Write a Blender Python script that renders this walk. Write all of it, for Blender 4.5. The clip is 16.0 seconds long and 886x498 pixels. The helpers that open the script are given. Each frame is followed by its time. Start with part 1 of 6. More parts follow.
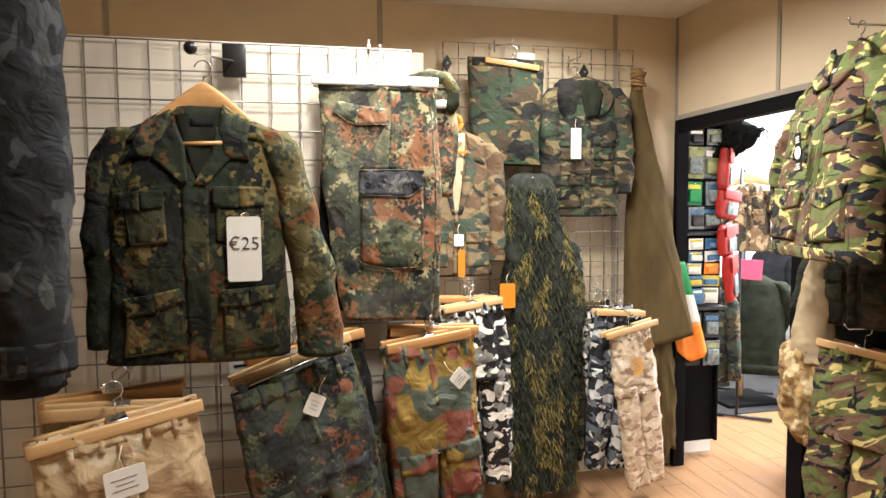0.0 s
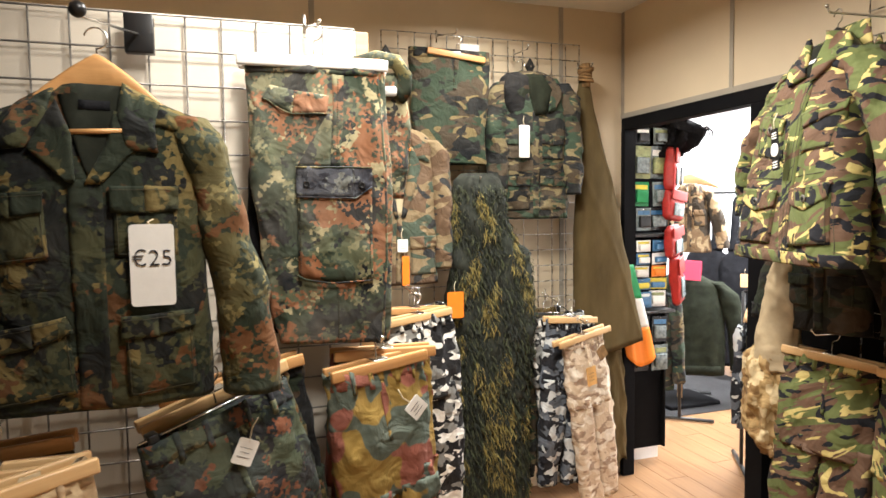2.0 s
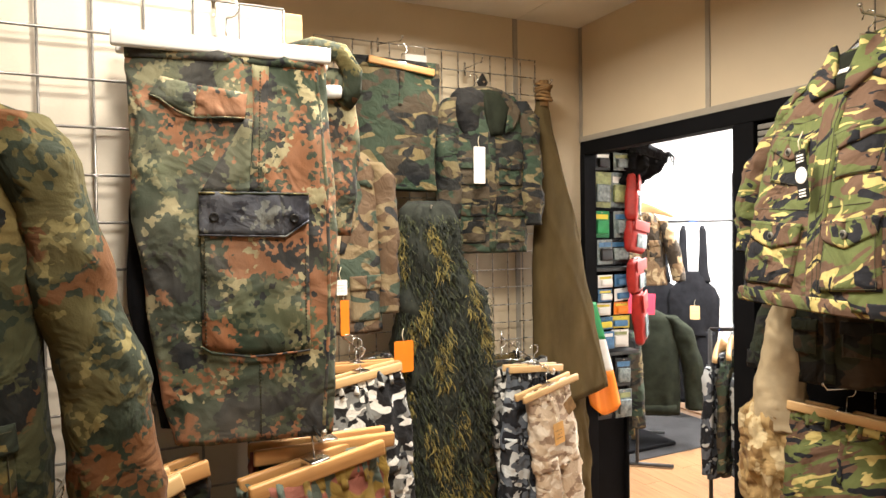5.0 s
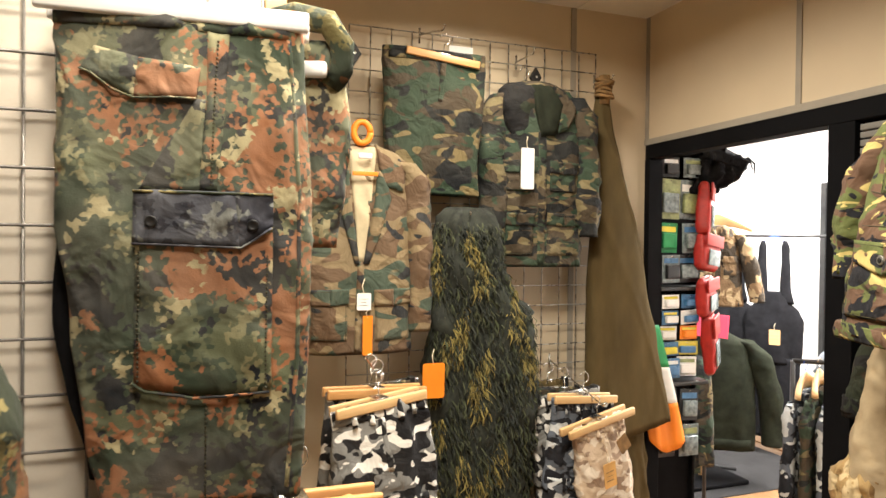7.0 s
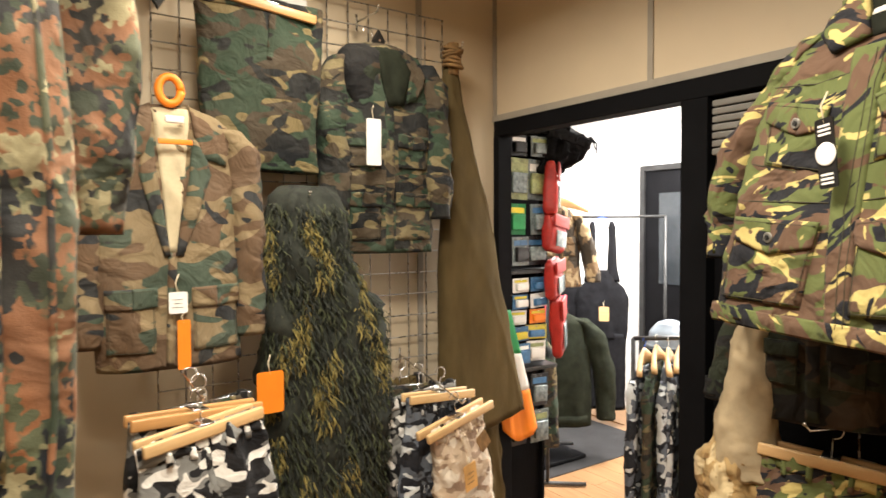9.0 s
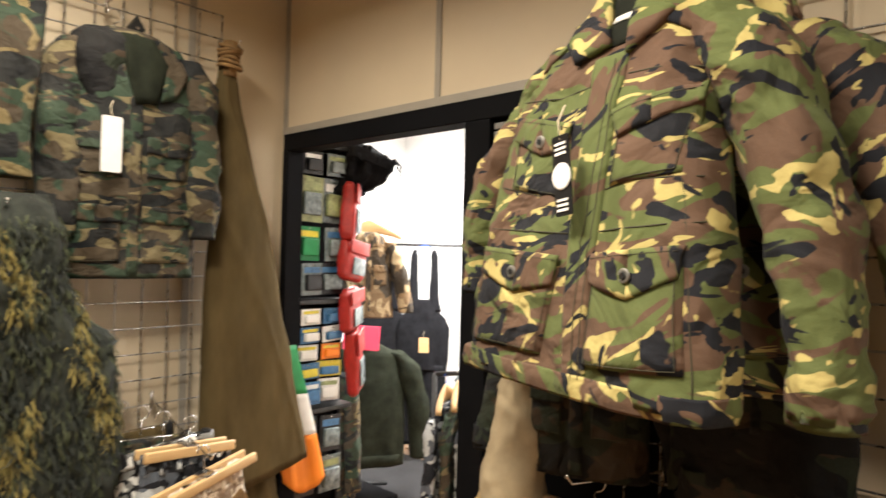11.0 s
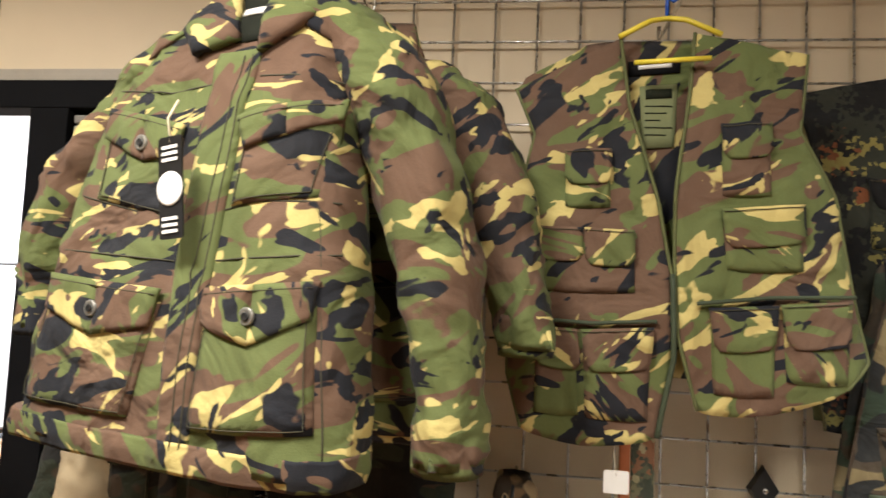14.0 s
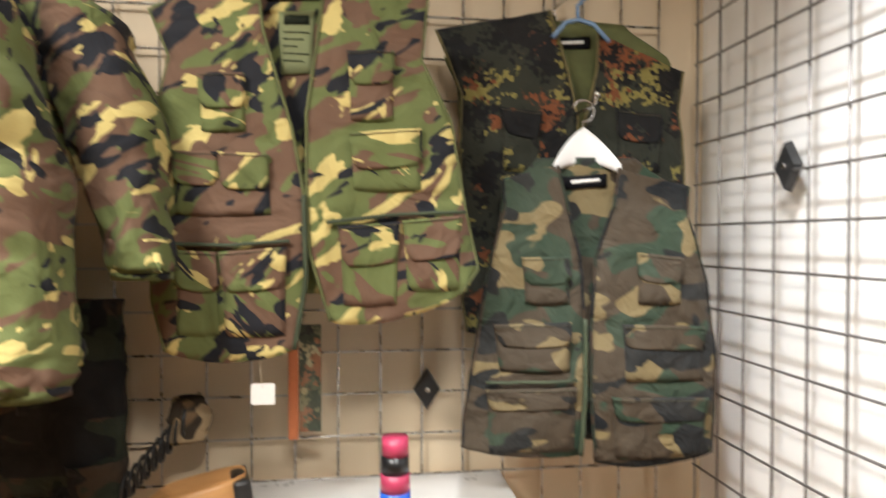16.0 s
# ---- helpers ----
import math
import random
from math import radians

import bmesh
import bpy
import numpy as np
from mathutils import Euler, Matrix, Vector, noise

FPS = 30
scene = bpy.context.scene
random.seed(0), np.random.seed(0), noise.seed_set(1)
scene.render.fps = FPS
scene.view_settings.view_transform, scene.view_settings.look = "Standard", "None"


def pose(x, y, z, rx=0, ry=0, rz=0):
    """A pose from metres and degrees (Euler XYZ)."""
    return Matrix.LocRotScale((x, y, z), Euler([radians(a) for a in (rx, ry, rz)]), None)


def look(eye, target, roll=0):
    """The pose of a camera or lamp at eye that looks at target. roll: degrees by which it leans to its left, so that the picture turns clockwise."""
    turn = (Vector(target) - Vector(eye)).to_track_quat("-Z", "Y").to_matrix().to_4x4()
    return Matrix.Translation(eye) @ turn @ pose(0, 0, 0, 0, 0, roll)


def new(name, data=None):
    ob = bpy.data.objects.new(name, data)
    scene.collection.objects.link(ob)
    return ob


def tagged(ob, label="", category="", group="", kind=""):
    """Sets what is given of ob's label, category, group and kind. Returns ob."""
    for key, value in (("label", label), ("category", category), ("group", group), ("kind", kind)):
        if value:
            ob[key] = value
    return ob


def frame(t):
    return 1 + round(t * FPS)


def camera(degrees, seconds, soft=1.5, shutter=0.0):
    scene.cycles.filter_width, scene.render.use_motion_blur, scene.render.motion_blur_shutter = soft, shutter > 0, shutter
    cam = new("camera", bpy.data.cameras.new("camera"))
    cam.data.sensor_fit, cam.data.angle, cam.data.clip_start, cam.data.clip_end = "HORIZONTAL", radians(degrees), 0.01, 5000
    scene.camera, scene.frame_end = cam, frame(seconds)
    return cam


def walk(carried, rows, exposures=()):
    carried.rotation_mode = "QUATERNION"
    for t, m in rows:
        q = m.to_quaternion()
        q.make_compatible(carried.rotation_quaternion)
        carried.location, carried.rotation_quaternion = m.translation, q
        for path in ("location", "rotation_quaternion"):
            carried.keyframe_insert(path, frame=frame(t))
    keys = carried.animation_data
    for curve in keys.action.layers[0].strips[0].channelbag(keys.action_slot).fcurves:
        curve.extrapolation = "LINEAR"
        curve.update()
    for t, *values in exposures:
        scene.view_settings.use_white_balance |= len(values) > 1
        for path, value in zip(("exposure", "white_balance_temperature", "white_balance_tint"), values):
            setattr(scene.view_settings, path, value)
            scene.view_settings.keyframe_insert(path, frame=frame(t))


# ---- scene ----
cam = camera(69.5, 16.0, 1.5, 0.4)
METRES, EYE, TILT, LEAN, TURN = 2.5, 1.66, 0.0, 0.0, -12.3
ROWS = [
    (0.0, 0.0, 0.0, 0.0, -0.03, -3.58, 0.46),
    (0.5, -0.0241, 0.0422, 0.0006, -2.2, -3.22, 0.28),
    (1.0, -0.0347, 0.0734, -0.0006, -4.54, -3.47, 0.91),
    (1.5, -0.0408, 0.0941, -0.0018, -7.05, -4.03, 1.41),
    (2.0, -0.0273, 0.1117, 0.0025, -6.54, -3.53, 0.77),
    (2.5, -0.0032, 0.1295, 0.0048, -8.66, -3.27, -0.7),
    (3.0, -0.001, 0.159, 0.0075, -12.71, -1.88, -0.42),
    (3.5, -0.0187, 0.2226, 0.0163, -13.07, -0.5, 1.06),
    (6.0, -0.035, 0.3316, 0.0146, -12.75, -1.6, 0.66),
    (6.5, -0.0019, 0.3739, 0.0209, -9.25, -0.64, 0.02),
    (7.0, 0.0327, 0.406, 0.0213, -7.0, -0.66, -0.64),
    (7.5, 0.0411, 0.4359, 0.0202, -8.46, -0.72, 0.21),
    (8.0, 0.0312, 0.4836, 0.022, -12.26, 0.25, 1.14),
    (8.5, 0.0242, 0.524, 0.0187, -18.13, -0.85, 0.93),
    (11.0, 0.1836, 0.5772, 0.0193, -35.31, 0.57, -1.44),
    (11.5, 0.2, 0.6117, 0.0297, -43.98, 3.27, -0.94),
    (12.0, 0.2102, 0.6337, 0.0317, -51.21, 4.31, -1.67),
    (12.5, 0.2188, 0.6432, 0.0285, -59.25, 3.77, -1.87),
    (13.0, 0.2232, 0.6453, 0.0262, -65.25, 3.71, -2.01),
    (13.5, 0.2238, 0.6427, 0.0251, -68.59, 3.7, -2.57),
    (14.0, 0.227, 0.6297, 0.0255, -70.52, 3.91, -2.49),
    (14.5, 0.2379, 0.5973, 0.0261, -73.29, 3.1, -2.27),
    (15.0, 0.2448, 0.5655, 0.0269, -75.09, 2.41, -1.53),
    (15.5, 0.2445, 0.5317, 0.0276, -79.52, 2.83, -0.81),
    (16.0, 0.2399, 0.4968, 0.0142, -85.4, -0.9, -0.07),
]
EXPOSURES = [(0.0, 0.4, 5900, 10), (3.5, 0.24, 6150, 10), (6.5, 0.1, 6500, 10), (8.5, 0.0, 6550, 10), (11.0, -0.12, 6450, 10), (12.5, -0.12, 6350, 10), (14.0, 0.14, 6000, 10), (15.0, 0.42, 5850, 10), (16.0, 0.55, 5800, 10)]
walk(cam, [(t, pose(0, 0, EYE, TILT, LEAN, TURN) @ pose(METRES * x, METRES * y, METRES * z, 90 + pitch, roll, yaw)) for t, x, y, z, yaw, pitch, roll in ROWS], EXPOSURES)

# ---- world and lights ----
world = bpy.data.worlds.new("world")
scene.world = world
world.use_nodes = True
world.node_tree.nodes["Background"].inputs[0].default_value = (0.9, 0.95, 1.0, 1)
world.node_tree.nodes["Background"].inputs[1].default_value = 0.15


def area_lamp(name, m, sx, sy, watts, color, spread=radians(180)):
    d = bpy.data.lights.new(name, "AREA")
    d.shape, d.size, d.size_y, d.energy, d.color, d.spread = "RECTANGLE", sx, sy, watts, color, spread
    ob = new(name, d)
    ob.matrix_world = m
    return ob


WARM = (1.0, 0.91, 0.77)
area_lamp("ceiling_lamp_light", pose(0.75, 2.05, 2.76), 0.3, 0.5, 48, WARM, radians(163))
# two fill lights added under the unseen ceiling to brighten garments and back bay
area_lamp("ceiling_lamp_light", pose(0.35, 0.95, 2.76), 0.3, 0.5, 25, WARM, radians(168))
area_lamp("ceiling_lamp_light", pose(1.3, 2.95, 2.76), 0.25, 0.4, 18, WARM, radians(165))
area_lamp("room_lamp_light", pose(4.2, 3.9, 2.8), 1.1, 1.6, 330, (1.0, 0.97, 0.93))
spot = bpy.data.lights.new("spot_lamp_light", "SPOT")
spot.energy, spot.spot_size, spot.spot_blend, spot.shadow_soft_size, spot.color = 38, radians(95), 0.8, 0.05, (1.0, 0.9, 0.74)
new("spot_lamp_light", spot).matrix_world = look((0.2, 1.72, 2.66), (0.15, 2.17, 2.1))

wash = bpy.data.lights.new("wall_washer_light", "SPOT")
wash.energy, wash.spot_size, wash.spot_blend, wash.shadow_soft_size, wash.color = 95, radians(80), 0.9, 0.06, (1.0, 0.97, 0.92)
new("wall_washer_light", wash).matrix_world = look((1.3, 0.95, 2.7), (1.5, 0.26, 1.1))

# ---- materials ----


def material(name, rough=0.8, metal=0.0):
    m = bpy.data.materials.new(name)
    m.use_nodes = True
    t = m.node_tree
    b = t.nodes["Principled BSDF"]
    b.inputs["Roughness"].default_value, b.inputs["Metallic"].default_value = rough, metal
    return m, t, b


def node(t, kind, **inputs):
    n = t.nodes.new(kind)
    for k, v in inputs.items():
        n.inputs[k.replace("_", " ")].default_value = v
    return n


def rgba(c):
    return (*c, 1)


def coords(t, shift=True, stretch=(1, 1, 1), turn=0):
    """Object coordinates, moved about from piece to piece."""
    tc = t.nodes.new("ShaderNodeTexCoord")
    mp = t.nodes.new("ShaderNodeMapping")
    mp.vector_type = "TEXTURE"
    mp.inputs["Scale"].default_value = [1.0 / v for v in stretch]
    if shift:
        oi = t.nodes.new("ShaderNodeObjectInfo")
        sc = t.nodes.new("ShaderNodeVectorMath")
        sc.operation = "SCALE"
        sc.inputs[0].default_value = (9.1, 5.3, 7.7)
        t.links.new(oi.outputs["Random"], sc.inputs["Scale"])
        if turn:
            an = t.nodes.new("ShaderNodeMapRange")
            an.inputs["To Min"].default_value, an.inputs["To Max"].default_value = radians(-turn), radians(turn)
            t.links.new(oi.outputs["Random"], an.inputs["Value"])
            cb = t.nodes.new("ShaderNodeCombineXYZ")
            t.links.new(an.outputs["Result"], cb.inputs["Y"])
            t.links.new(cb.outputs[0], mp.inputs["Rotation"])
        ad = t.nodes.new("ShaderNodeVectorMath")
        t.links.new(tc.outputs["Object"], ad.inputs[0])
        t.links.new(sc.outputs[0], ad.inputs[1])
        t.links.new(ad.outputs[0], mp.inputs["Vector"])
    else:
        t.links.new(tc.outputs["Object"], mp.inputs["Vector"])
    return mp.outputs["Vector"], tc.outputs["Object"]


def mix(t, fac, a, b, blend="MIX"):
    n = t.nodes.new("ShaderNodeMix")
    n.data_type, n.blend_type = "RGBA", blend
    for i, v in ((0, fac), (6, a), (7, b)):
        if isinstance(v, (int, float)):
            n.inputs[i].default_value = v
        elif isinstance(v, tuple):
            n.inputs[i].default_value = rgba(v[:3])
        else:
            t.links.new(v, n.inputs[i])
    return n.outputs[2]


def noise_out(t, vec, scale, detail=2.0, rough=0.5, w=0.0, distort=0.0):
    n = node(t, "ShaderNodeTexNoise", Scale=scale, Detail=detail, Roughness=rough, Distortion=distort)
    n.noise_dimensions = "4D"
    n.inputs["W"].default_value = w
    t.links.new(vec, n.inputs["Vector"])
    return n.outputs["Fac"]


def step(t, val, lo, hi):
    n = t.nodes.new("ShaderNodeMapRange")
    n.inputs["From Min"].default_value, n.inputs["From Max"].default_value = lo, hi
    t.links.new(val, n.inputs["Value"])
    return n.outputs["Result"]


def bump(t, b, height, strength, dist=0.002):
    n = node(t, "ShaderNodeBump", Strength=strength, Distance=dist)
    t.links.new(height, n.inputs["Height"])
    t.links.new(n.outputs["Normal"], b.inputs["Normal"])


def camo(name, base, layers, stretch=(1, 1, 1), dots=0.0, worn=0.25, rough=0.85, sharp=0.006, twist=0.35, crease=14.0, relief=0.02, detail=1.6, turn=0):
    """Printed cloth: base colour and layers of (colour, scale, threshold); dots is the size of the spots of a speckled print."""
    m, t, b = material(name, rough)
    vec, raw = coords(t, True, stretch, turn)
    src = vec
    if dots:
        # uneven, rounded spots instead of straight-edged ones
        wob = node(t, "ShaderNodeTexNoise", Scale=0.9 / dots, Detail=1.0)
        t.links.new(vec, wob.inputs["Vector"])
        cen = t.nodes.new("ShaderNodeVectorMath")
        cen.operation = "MULTIPLY_ADD"
        cen.inputs[1].default_value = (dots * 0.9,) * 3
        t.links.new(wob.outputs["Color"], cen.inputs[0])
        t.links.new(vec, cen.inputs[2])
        vec = cen.outputs[0]
        vo = node(t, "ShaderNodeTexVoronoi", Scale=1.0 / dots, Randomness=0.95)
        t.links.new(vec, vo.inputs["Vector"])
        spot = vo.outputs["Position"]
        # patches follow their spots, but not slavishly
        lerp = t.nodes.new("ShaderNodeMix")
        lerp.data_type = "VECTOR"
        lerp.inputs[0].default_value = 0.5
        t.links.new(vec, lerp.inputs[4])
        t.links.new(spot, lerp.inputs[5])
        src = lerp.outputs[1]
    col = base
    for i, (c, scale, thr) in enumerate(layers):
        f = noise_out(t, src, scale, 1.4 if dots else detail, 0.5, 3.7 * i + 1.1, 0.0 if dots else twist)
        if dots:
            # single spots scatter round the edge of each patch
            wn = t.nodes.new("ShaderNodeTexWhiteNoise")
            wn.noise_dimensions = "4D"
            wn.inputs["W"].default_value = i
            t.links.new(spot, wn.inputs["Vector"])
            ad = t.nodes.new("ShaderNodeMath")
            ad.operation = "MULTIPLY_ADD"
            ad.inputs[1].default_value = 0.13
            t.links.new(wn.outputs["Value"], ad.inputs[0])
            t.links.new(f, ad.inputs[2])
            f = ad.outputs[0]
            thr = thr + 0.065
        col = mix(t, step(t, f, thr - sharp, thr + sharp), col, c)
    fade = step(t, noise_out(t, raw, 5.5, 4, 0.6, 9.0), 0.35, 0.75)
    col = mix(t, mul(t, fade, worn), col, (0.32, 0.3, 0.25))
    grain = noise_out(t, raw, 420, 2, 0.6, 2.0)
    col = mix(t, 0.35, col, mix(t, grain, (0.35, 0.35, 0.35), (0.75, 0.75, 0.75)), "OVERLAY")
    t.links.new(col, b.inputs["Base Color"])
    b.inputs["Sheen Weight"].default_value = 0.03
    b.inputs["Specular IOR Level"].default_value = 0.16
    wrinkle = noise_out(t, raw, crease, 2.6, 0.5, 5.0, 1.2)
    wrinkle2 = mix(t, 0.02, wrinkle, grain)
    bump(t, b, wrinkle2, 0.95, relief)
    return m


def mul(t, a, k):
    n = t.nodes.new("ShaderNodeMath")
    n.operation = "MULTIPLY"
    t.links.new(a, n.inputs[0])
    n.inputs[1].default_value = k
    return n.outputs[0]


def plain(name, c, rough=0.7, metal=0.0, vary=0.18, scale=8.0, grain=200.0, relief=0.15, shift=True, stretch=(1, 1, 1), dist=0.002):
    """A single-coloured surface with soft stains and fine grain."""
    m, t, b = material(name, rough, metal)
    vec, raw = coords(t, shift, stretch)
    big = noise_out(t, vec, scale, 4, 0.6)
    fine = noise_out(t, vec, grain, 2, 0.6, 4.0)
    dark = tuple(v * (1 - 2 * vary) for v in c)
    light = tuple(min(1, v * (1 + vary)) for v in c)
    col = mix(t, step(t, big, 0.3, 0.7), dark, light)
    col = mix(t, 0.15, col, mix(t, fine, (0.3, 0.3, 0.3), (0.8, 0.8, 0.8)), "OVERLAY")
    t.links.new(col, b.inputs["Base Color"])
    t.links.new(mix_rough(t, big, rough), b.inputs["Roughness"])
    bump(t, b, mix(t, 0.4, big, fine), relief, dist)
    return m


def mix_rough(t, fac, rough):
    n = t.nodes.new("ShaderNodeMapRange")
    n.inputs["To Min"].default_value, n.inputs["To Max"].default_value = max(0.05, rough - 0.1), min(1, rough + 0.1)
    t.links.new(fac, n.inputs["Value"])
    return n.outputs["Result"]


def wood(name, c, c2, rough=0.45, stretch=(2, 30, 30)):
    m, t, b = material(name, rough)
    vec, raw = coords(t, True, stretch)
    f = noise_out(t, vec, 1.0, 5, 0.6, 0.0, 1.2)
    g = noise_out(t, vec, 6.0, 3, 0.6, 3.0)
    col = mix(t, step(t, f, 0.3, 0.7), c, c2)
    col = mix(t, 0.2, col, mix(t, g, (0.3, 0.3, 0.3), (0.75, 0.75, 0.75)), "OVERLAY")
    t.links.new(col, b.inputs["Base Color"])
    bump(t, b, g, 0.15)
    return m


CREAM = plain("cream_wall_panel", (0.66, 0.545, 0.38), 0.62, vary=0.04, scale=2.0, grain=350, relief=0.08, shift=False)
WHITEBOARD = plain("white_backing_board", (0.7, 0.63, 0.53), 0.55, vary=0.04, scale=2.5, relief=0.06, shift=False)
RETURN_BOARD = plain("white_return_board", (0.84, 0.82, 0.78), 0.5, vary=0.04, scale=2.5, relief=0.06, shift=False)
CEILING = plain("ceiling_tile", (0.82, 0.8, 0.74), 0.9, vary=0.03, scale=3, grain=120, relief=0.3, shift=False)
GREY_TRIM = plain("grey_joint_strip", (0.36, 0.32, 0.26), 0.5, vary=0.08)
BLACK_FRAME = plain("black_door_frame", (0.005, 0.005, 0.006), 0.75, vary=0.2)
WHITE_WALL = plain("white_paint", (0.86, 0.86, 0.85), 0.7, vary=0.02, scale=1.5, shift=False)
MAT_FLOOR = plain("dark_floor_mat", (0.022, 0.021, 0.022), 0.95, vary=0.3, scale=6, grain=500, relief=0.6)
PLANK = wood("floor_plank", (0.22, 0.115, 0.05), (0.34, 0.19, 0.09), 0.4, (22, 1.6, 22))
HANGER_WOOD = wood("hanger_wood", (0.45, 0.22, 0.075), (0.62, 0.34, 0.13), 0.35)
PALE_WOOD = wood("pale_hanger_wood", (0.56, 0.34, 0.15), (0.7, 0.47, 0.23), 0.4)
CHROME = plain("chrome", (0.75, 0.74, 0.72), 0.22, 1.0, vary=0.05, relief=0.02)
WIRE = plain("grid_wire", (0.24, 0.225, 0.21), 0.35, 0.6, vary=0.15, scale=30, relief=0.05)
WIRE_LIGHT = plain("zinc_grid_wire", (0.5, 0.48, 0.45), 0.28, 0.85, vary=0.12, scale=30, relief=0.05)
BLACK_PLASTIC = plain("black_plastic", (0.012, 0.012, 0.013), 0.35, vary=0.2)
WHITE_PLASTIC = plain("white_plastic", (0.8, 0.79, 0.77), 0.3, vary=0.03)
CARD = plain("white_card", (0.82, 0.8, 0.76), 0.7, vary=0.03, scale=20)
INK = plain("dark_ink", (0.02, 0.02, 0.03), 0.6)
STRING = plain("tag_string", (0.7, 0.6, 0.42), 0.9)
ORANGE = plain("orange_card", (0.9, 0.24, 0.012), 0.5, vary=0.06)
RASPBERRY = plain("raspberry_plastic", (0.5, 0.05, 0.12), 0.4)
PINK = plain("pink_card", (0.9, 0.07, 0.14), 0.6, vary=0.04)
RED = plain("red_nylon", (0.42, 0.022, 0.016), 0.5, vary=0.15, scale=30)
GREEN_CARD = plain("green_card", (0.02, 0.3, 0.09), 0.5)
BLUE = plain("blue_plastic", (0.03, 0.12, 0.6), 0.35)
PALE_BLUE = plain("pale_blue_plastic", (0.16, 0.26, 0.42), 0.35, vary=0.06)
YELLOW = plain("yellow_plastic", (0.75, 0.6, 0.04), 0.35)
PACK_BLUE = plain("blue_pack_card", (0.05, 0.16, 0.32), 0.3, vary=0.2, scale=40)
PACK_GREY = plain("clear_pack", (0.2, 0.24, 0.24), 0.2, vary=0.3, scale=40)
PACK_OLIVE = plain("olive_pack_card", (0.3, 0.33, 0.14), 0.4, vary=0.3, scale=30)
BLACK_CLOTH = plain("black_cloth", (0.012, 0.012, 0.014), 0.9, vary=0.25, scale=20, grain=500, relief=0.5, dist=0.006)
# lining colour with the shade inside the neck put into it
SHADOW_LINING = plain("shaded_lining", (0.02, 0.022, 0.016), 0.9, vary=0.2, scale=20, relief=0.4)
TAN_LINING = plain("tan_lining", (0.5, 0.42, 0.27), 0.85, vary=0.1, scale=20, relief=0.3)
OLIVE_CLOTH = plain("olive_canvas", (0.098, 0.07, 0.03), 0.85, vary=0.16, scale=9, grain=600, relief=0.5, stretch=(1, 1, 0.35), dist=0.006)
DARK_OLIVE = plain("dark_olive_knit", (0.02, 0.023, 0.015), 0.95, vary=0.25, scale=14, grain=260, relief=0.7, dist=0.005)
OLIVE_LABEL = plain("olive_cloth_label", (0.2, 0.22, 0.1), 0.8, vary=0.08)
OLIVE_ZIP = plain("green_zip_tape", (0.045, 0.06, 0.03), 0.7)
ROPE = plain("rope", (0.25, 0.14, 0.05), 0.9, vary=0.25, scale=40, grain=300, relief=0.8)
STEEL_HELMET = plain("grey_helmet", (0.16, 0.19, 0.22), 0.4, vary=0.1)
DARK_METAL = plain("dark_metal", (0.05, 0.05, 0.05), 0.4, 0.6)
PEWTER = plain("pewter_button", (0.3, 0.29, 0.26), 0.4, 0.6, vary=0.1)
# stitching thread, darkened to paint the thin shadow along pocket edges too
SEAM = plain("seam_thread_and_edge_shade", (0.06, 0.055, 0.032), 0.9, vary=0.1)
OLIVE_BIND = plain("olive_bias_binding", (0.11, 0.12, 0.04), 0.8, vary=0.12, scale=25)
FLECK_BIND = plain("ochre_edge_binding", (0.12, 0.1, 0.035), 0.8, vary=0.25, scale=40)
SHUTTER = plain("grey_shutter", (0.2, 0.19, 0.17), 0.5, 0.2, vary=0.1)

DPM = camo("temperate_print", (0.12, 0.142, 0.05), [((0.135, 0.08, 0.052), 6.2, 0.512), ((0.54, 0.44, 0.165), 8.6, 0.58), ((0.016, 0.017, 0.022), 8.6, 0.575)], (0.62, 0.9, 1.5), worn=0.03, sharp=0.006, twist=1.9, crease=8.0, relief=0.035, detail=2.2, turn=60)
WOODLAND_DEEP = camo("deep_woodland_print", (0.024, 0.044, 0.026), [((0.055, 0.04, 0.024), 9.5, 0.5), ((0.15, 0.12, 0.06), 11.0, 0.58), ((0.008, 0.009, 0.01), 11.0, 0.55)], (0.75, 0.75, 1.6), worn=0.1, twist=0.8)
WOODLAND = camo("woodland_print", (0.026, 0.044, 0.026), [((0.05, 0.036, 0.022), 8.5, 0.49), ((0.17, 0.13, 0.06), 9.5, 0.58), ((0.01, 0.011, 0.012), 9.0, 0.56)], (0.8, 0.8, 1.25), worn=0.12, twist=0.8)
WOODLAND_TAN = camo("faded_woodland_print", (0.21, 0.155, 0.085), [((0.05, 0.07, 0.05), 7.0, 0.54), ((0.115, 0.07, 0.04), 7.5, 0.52), ((0.02, 0.022, 0.025), 7.0, 0.6)], (0.8, 0.8, 1.4), worn=0.12, twist=0.8)
FLECK = camo("speckled_print", (0.1, 0.112, 0.064), [((0.21, 0.2, 0.11), 13.0, 0.57), ((0.28, 0.12, 0.056), 8.5, 0.505), ((0.042, 0.058, 0.038), 11.0, 0.53), ((0.4, 0.35, 0.2), 16.0, 0.63), ((0.016, 0.018, 0.022), 15.0, 0.59)], dots=0.0085, worn=0.35, crease=9.0, relief=0.03)
FLECK_BLUE = camo("faded_blue_speckled_print", (0.06, 0.065, 0.085), [((0.16, 0.17, 0.16), 17.0, 0.56), ((0.02, 0.022, 0.035), 16.0, 0.52)], dots=0.0085, worn=0.2)
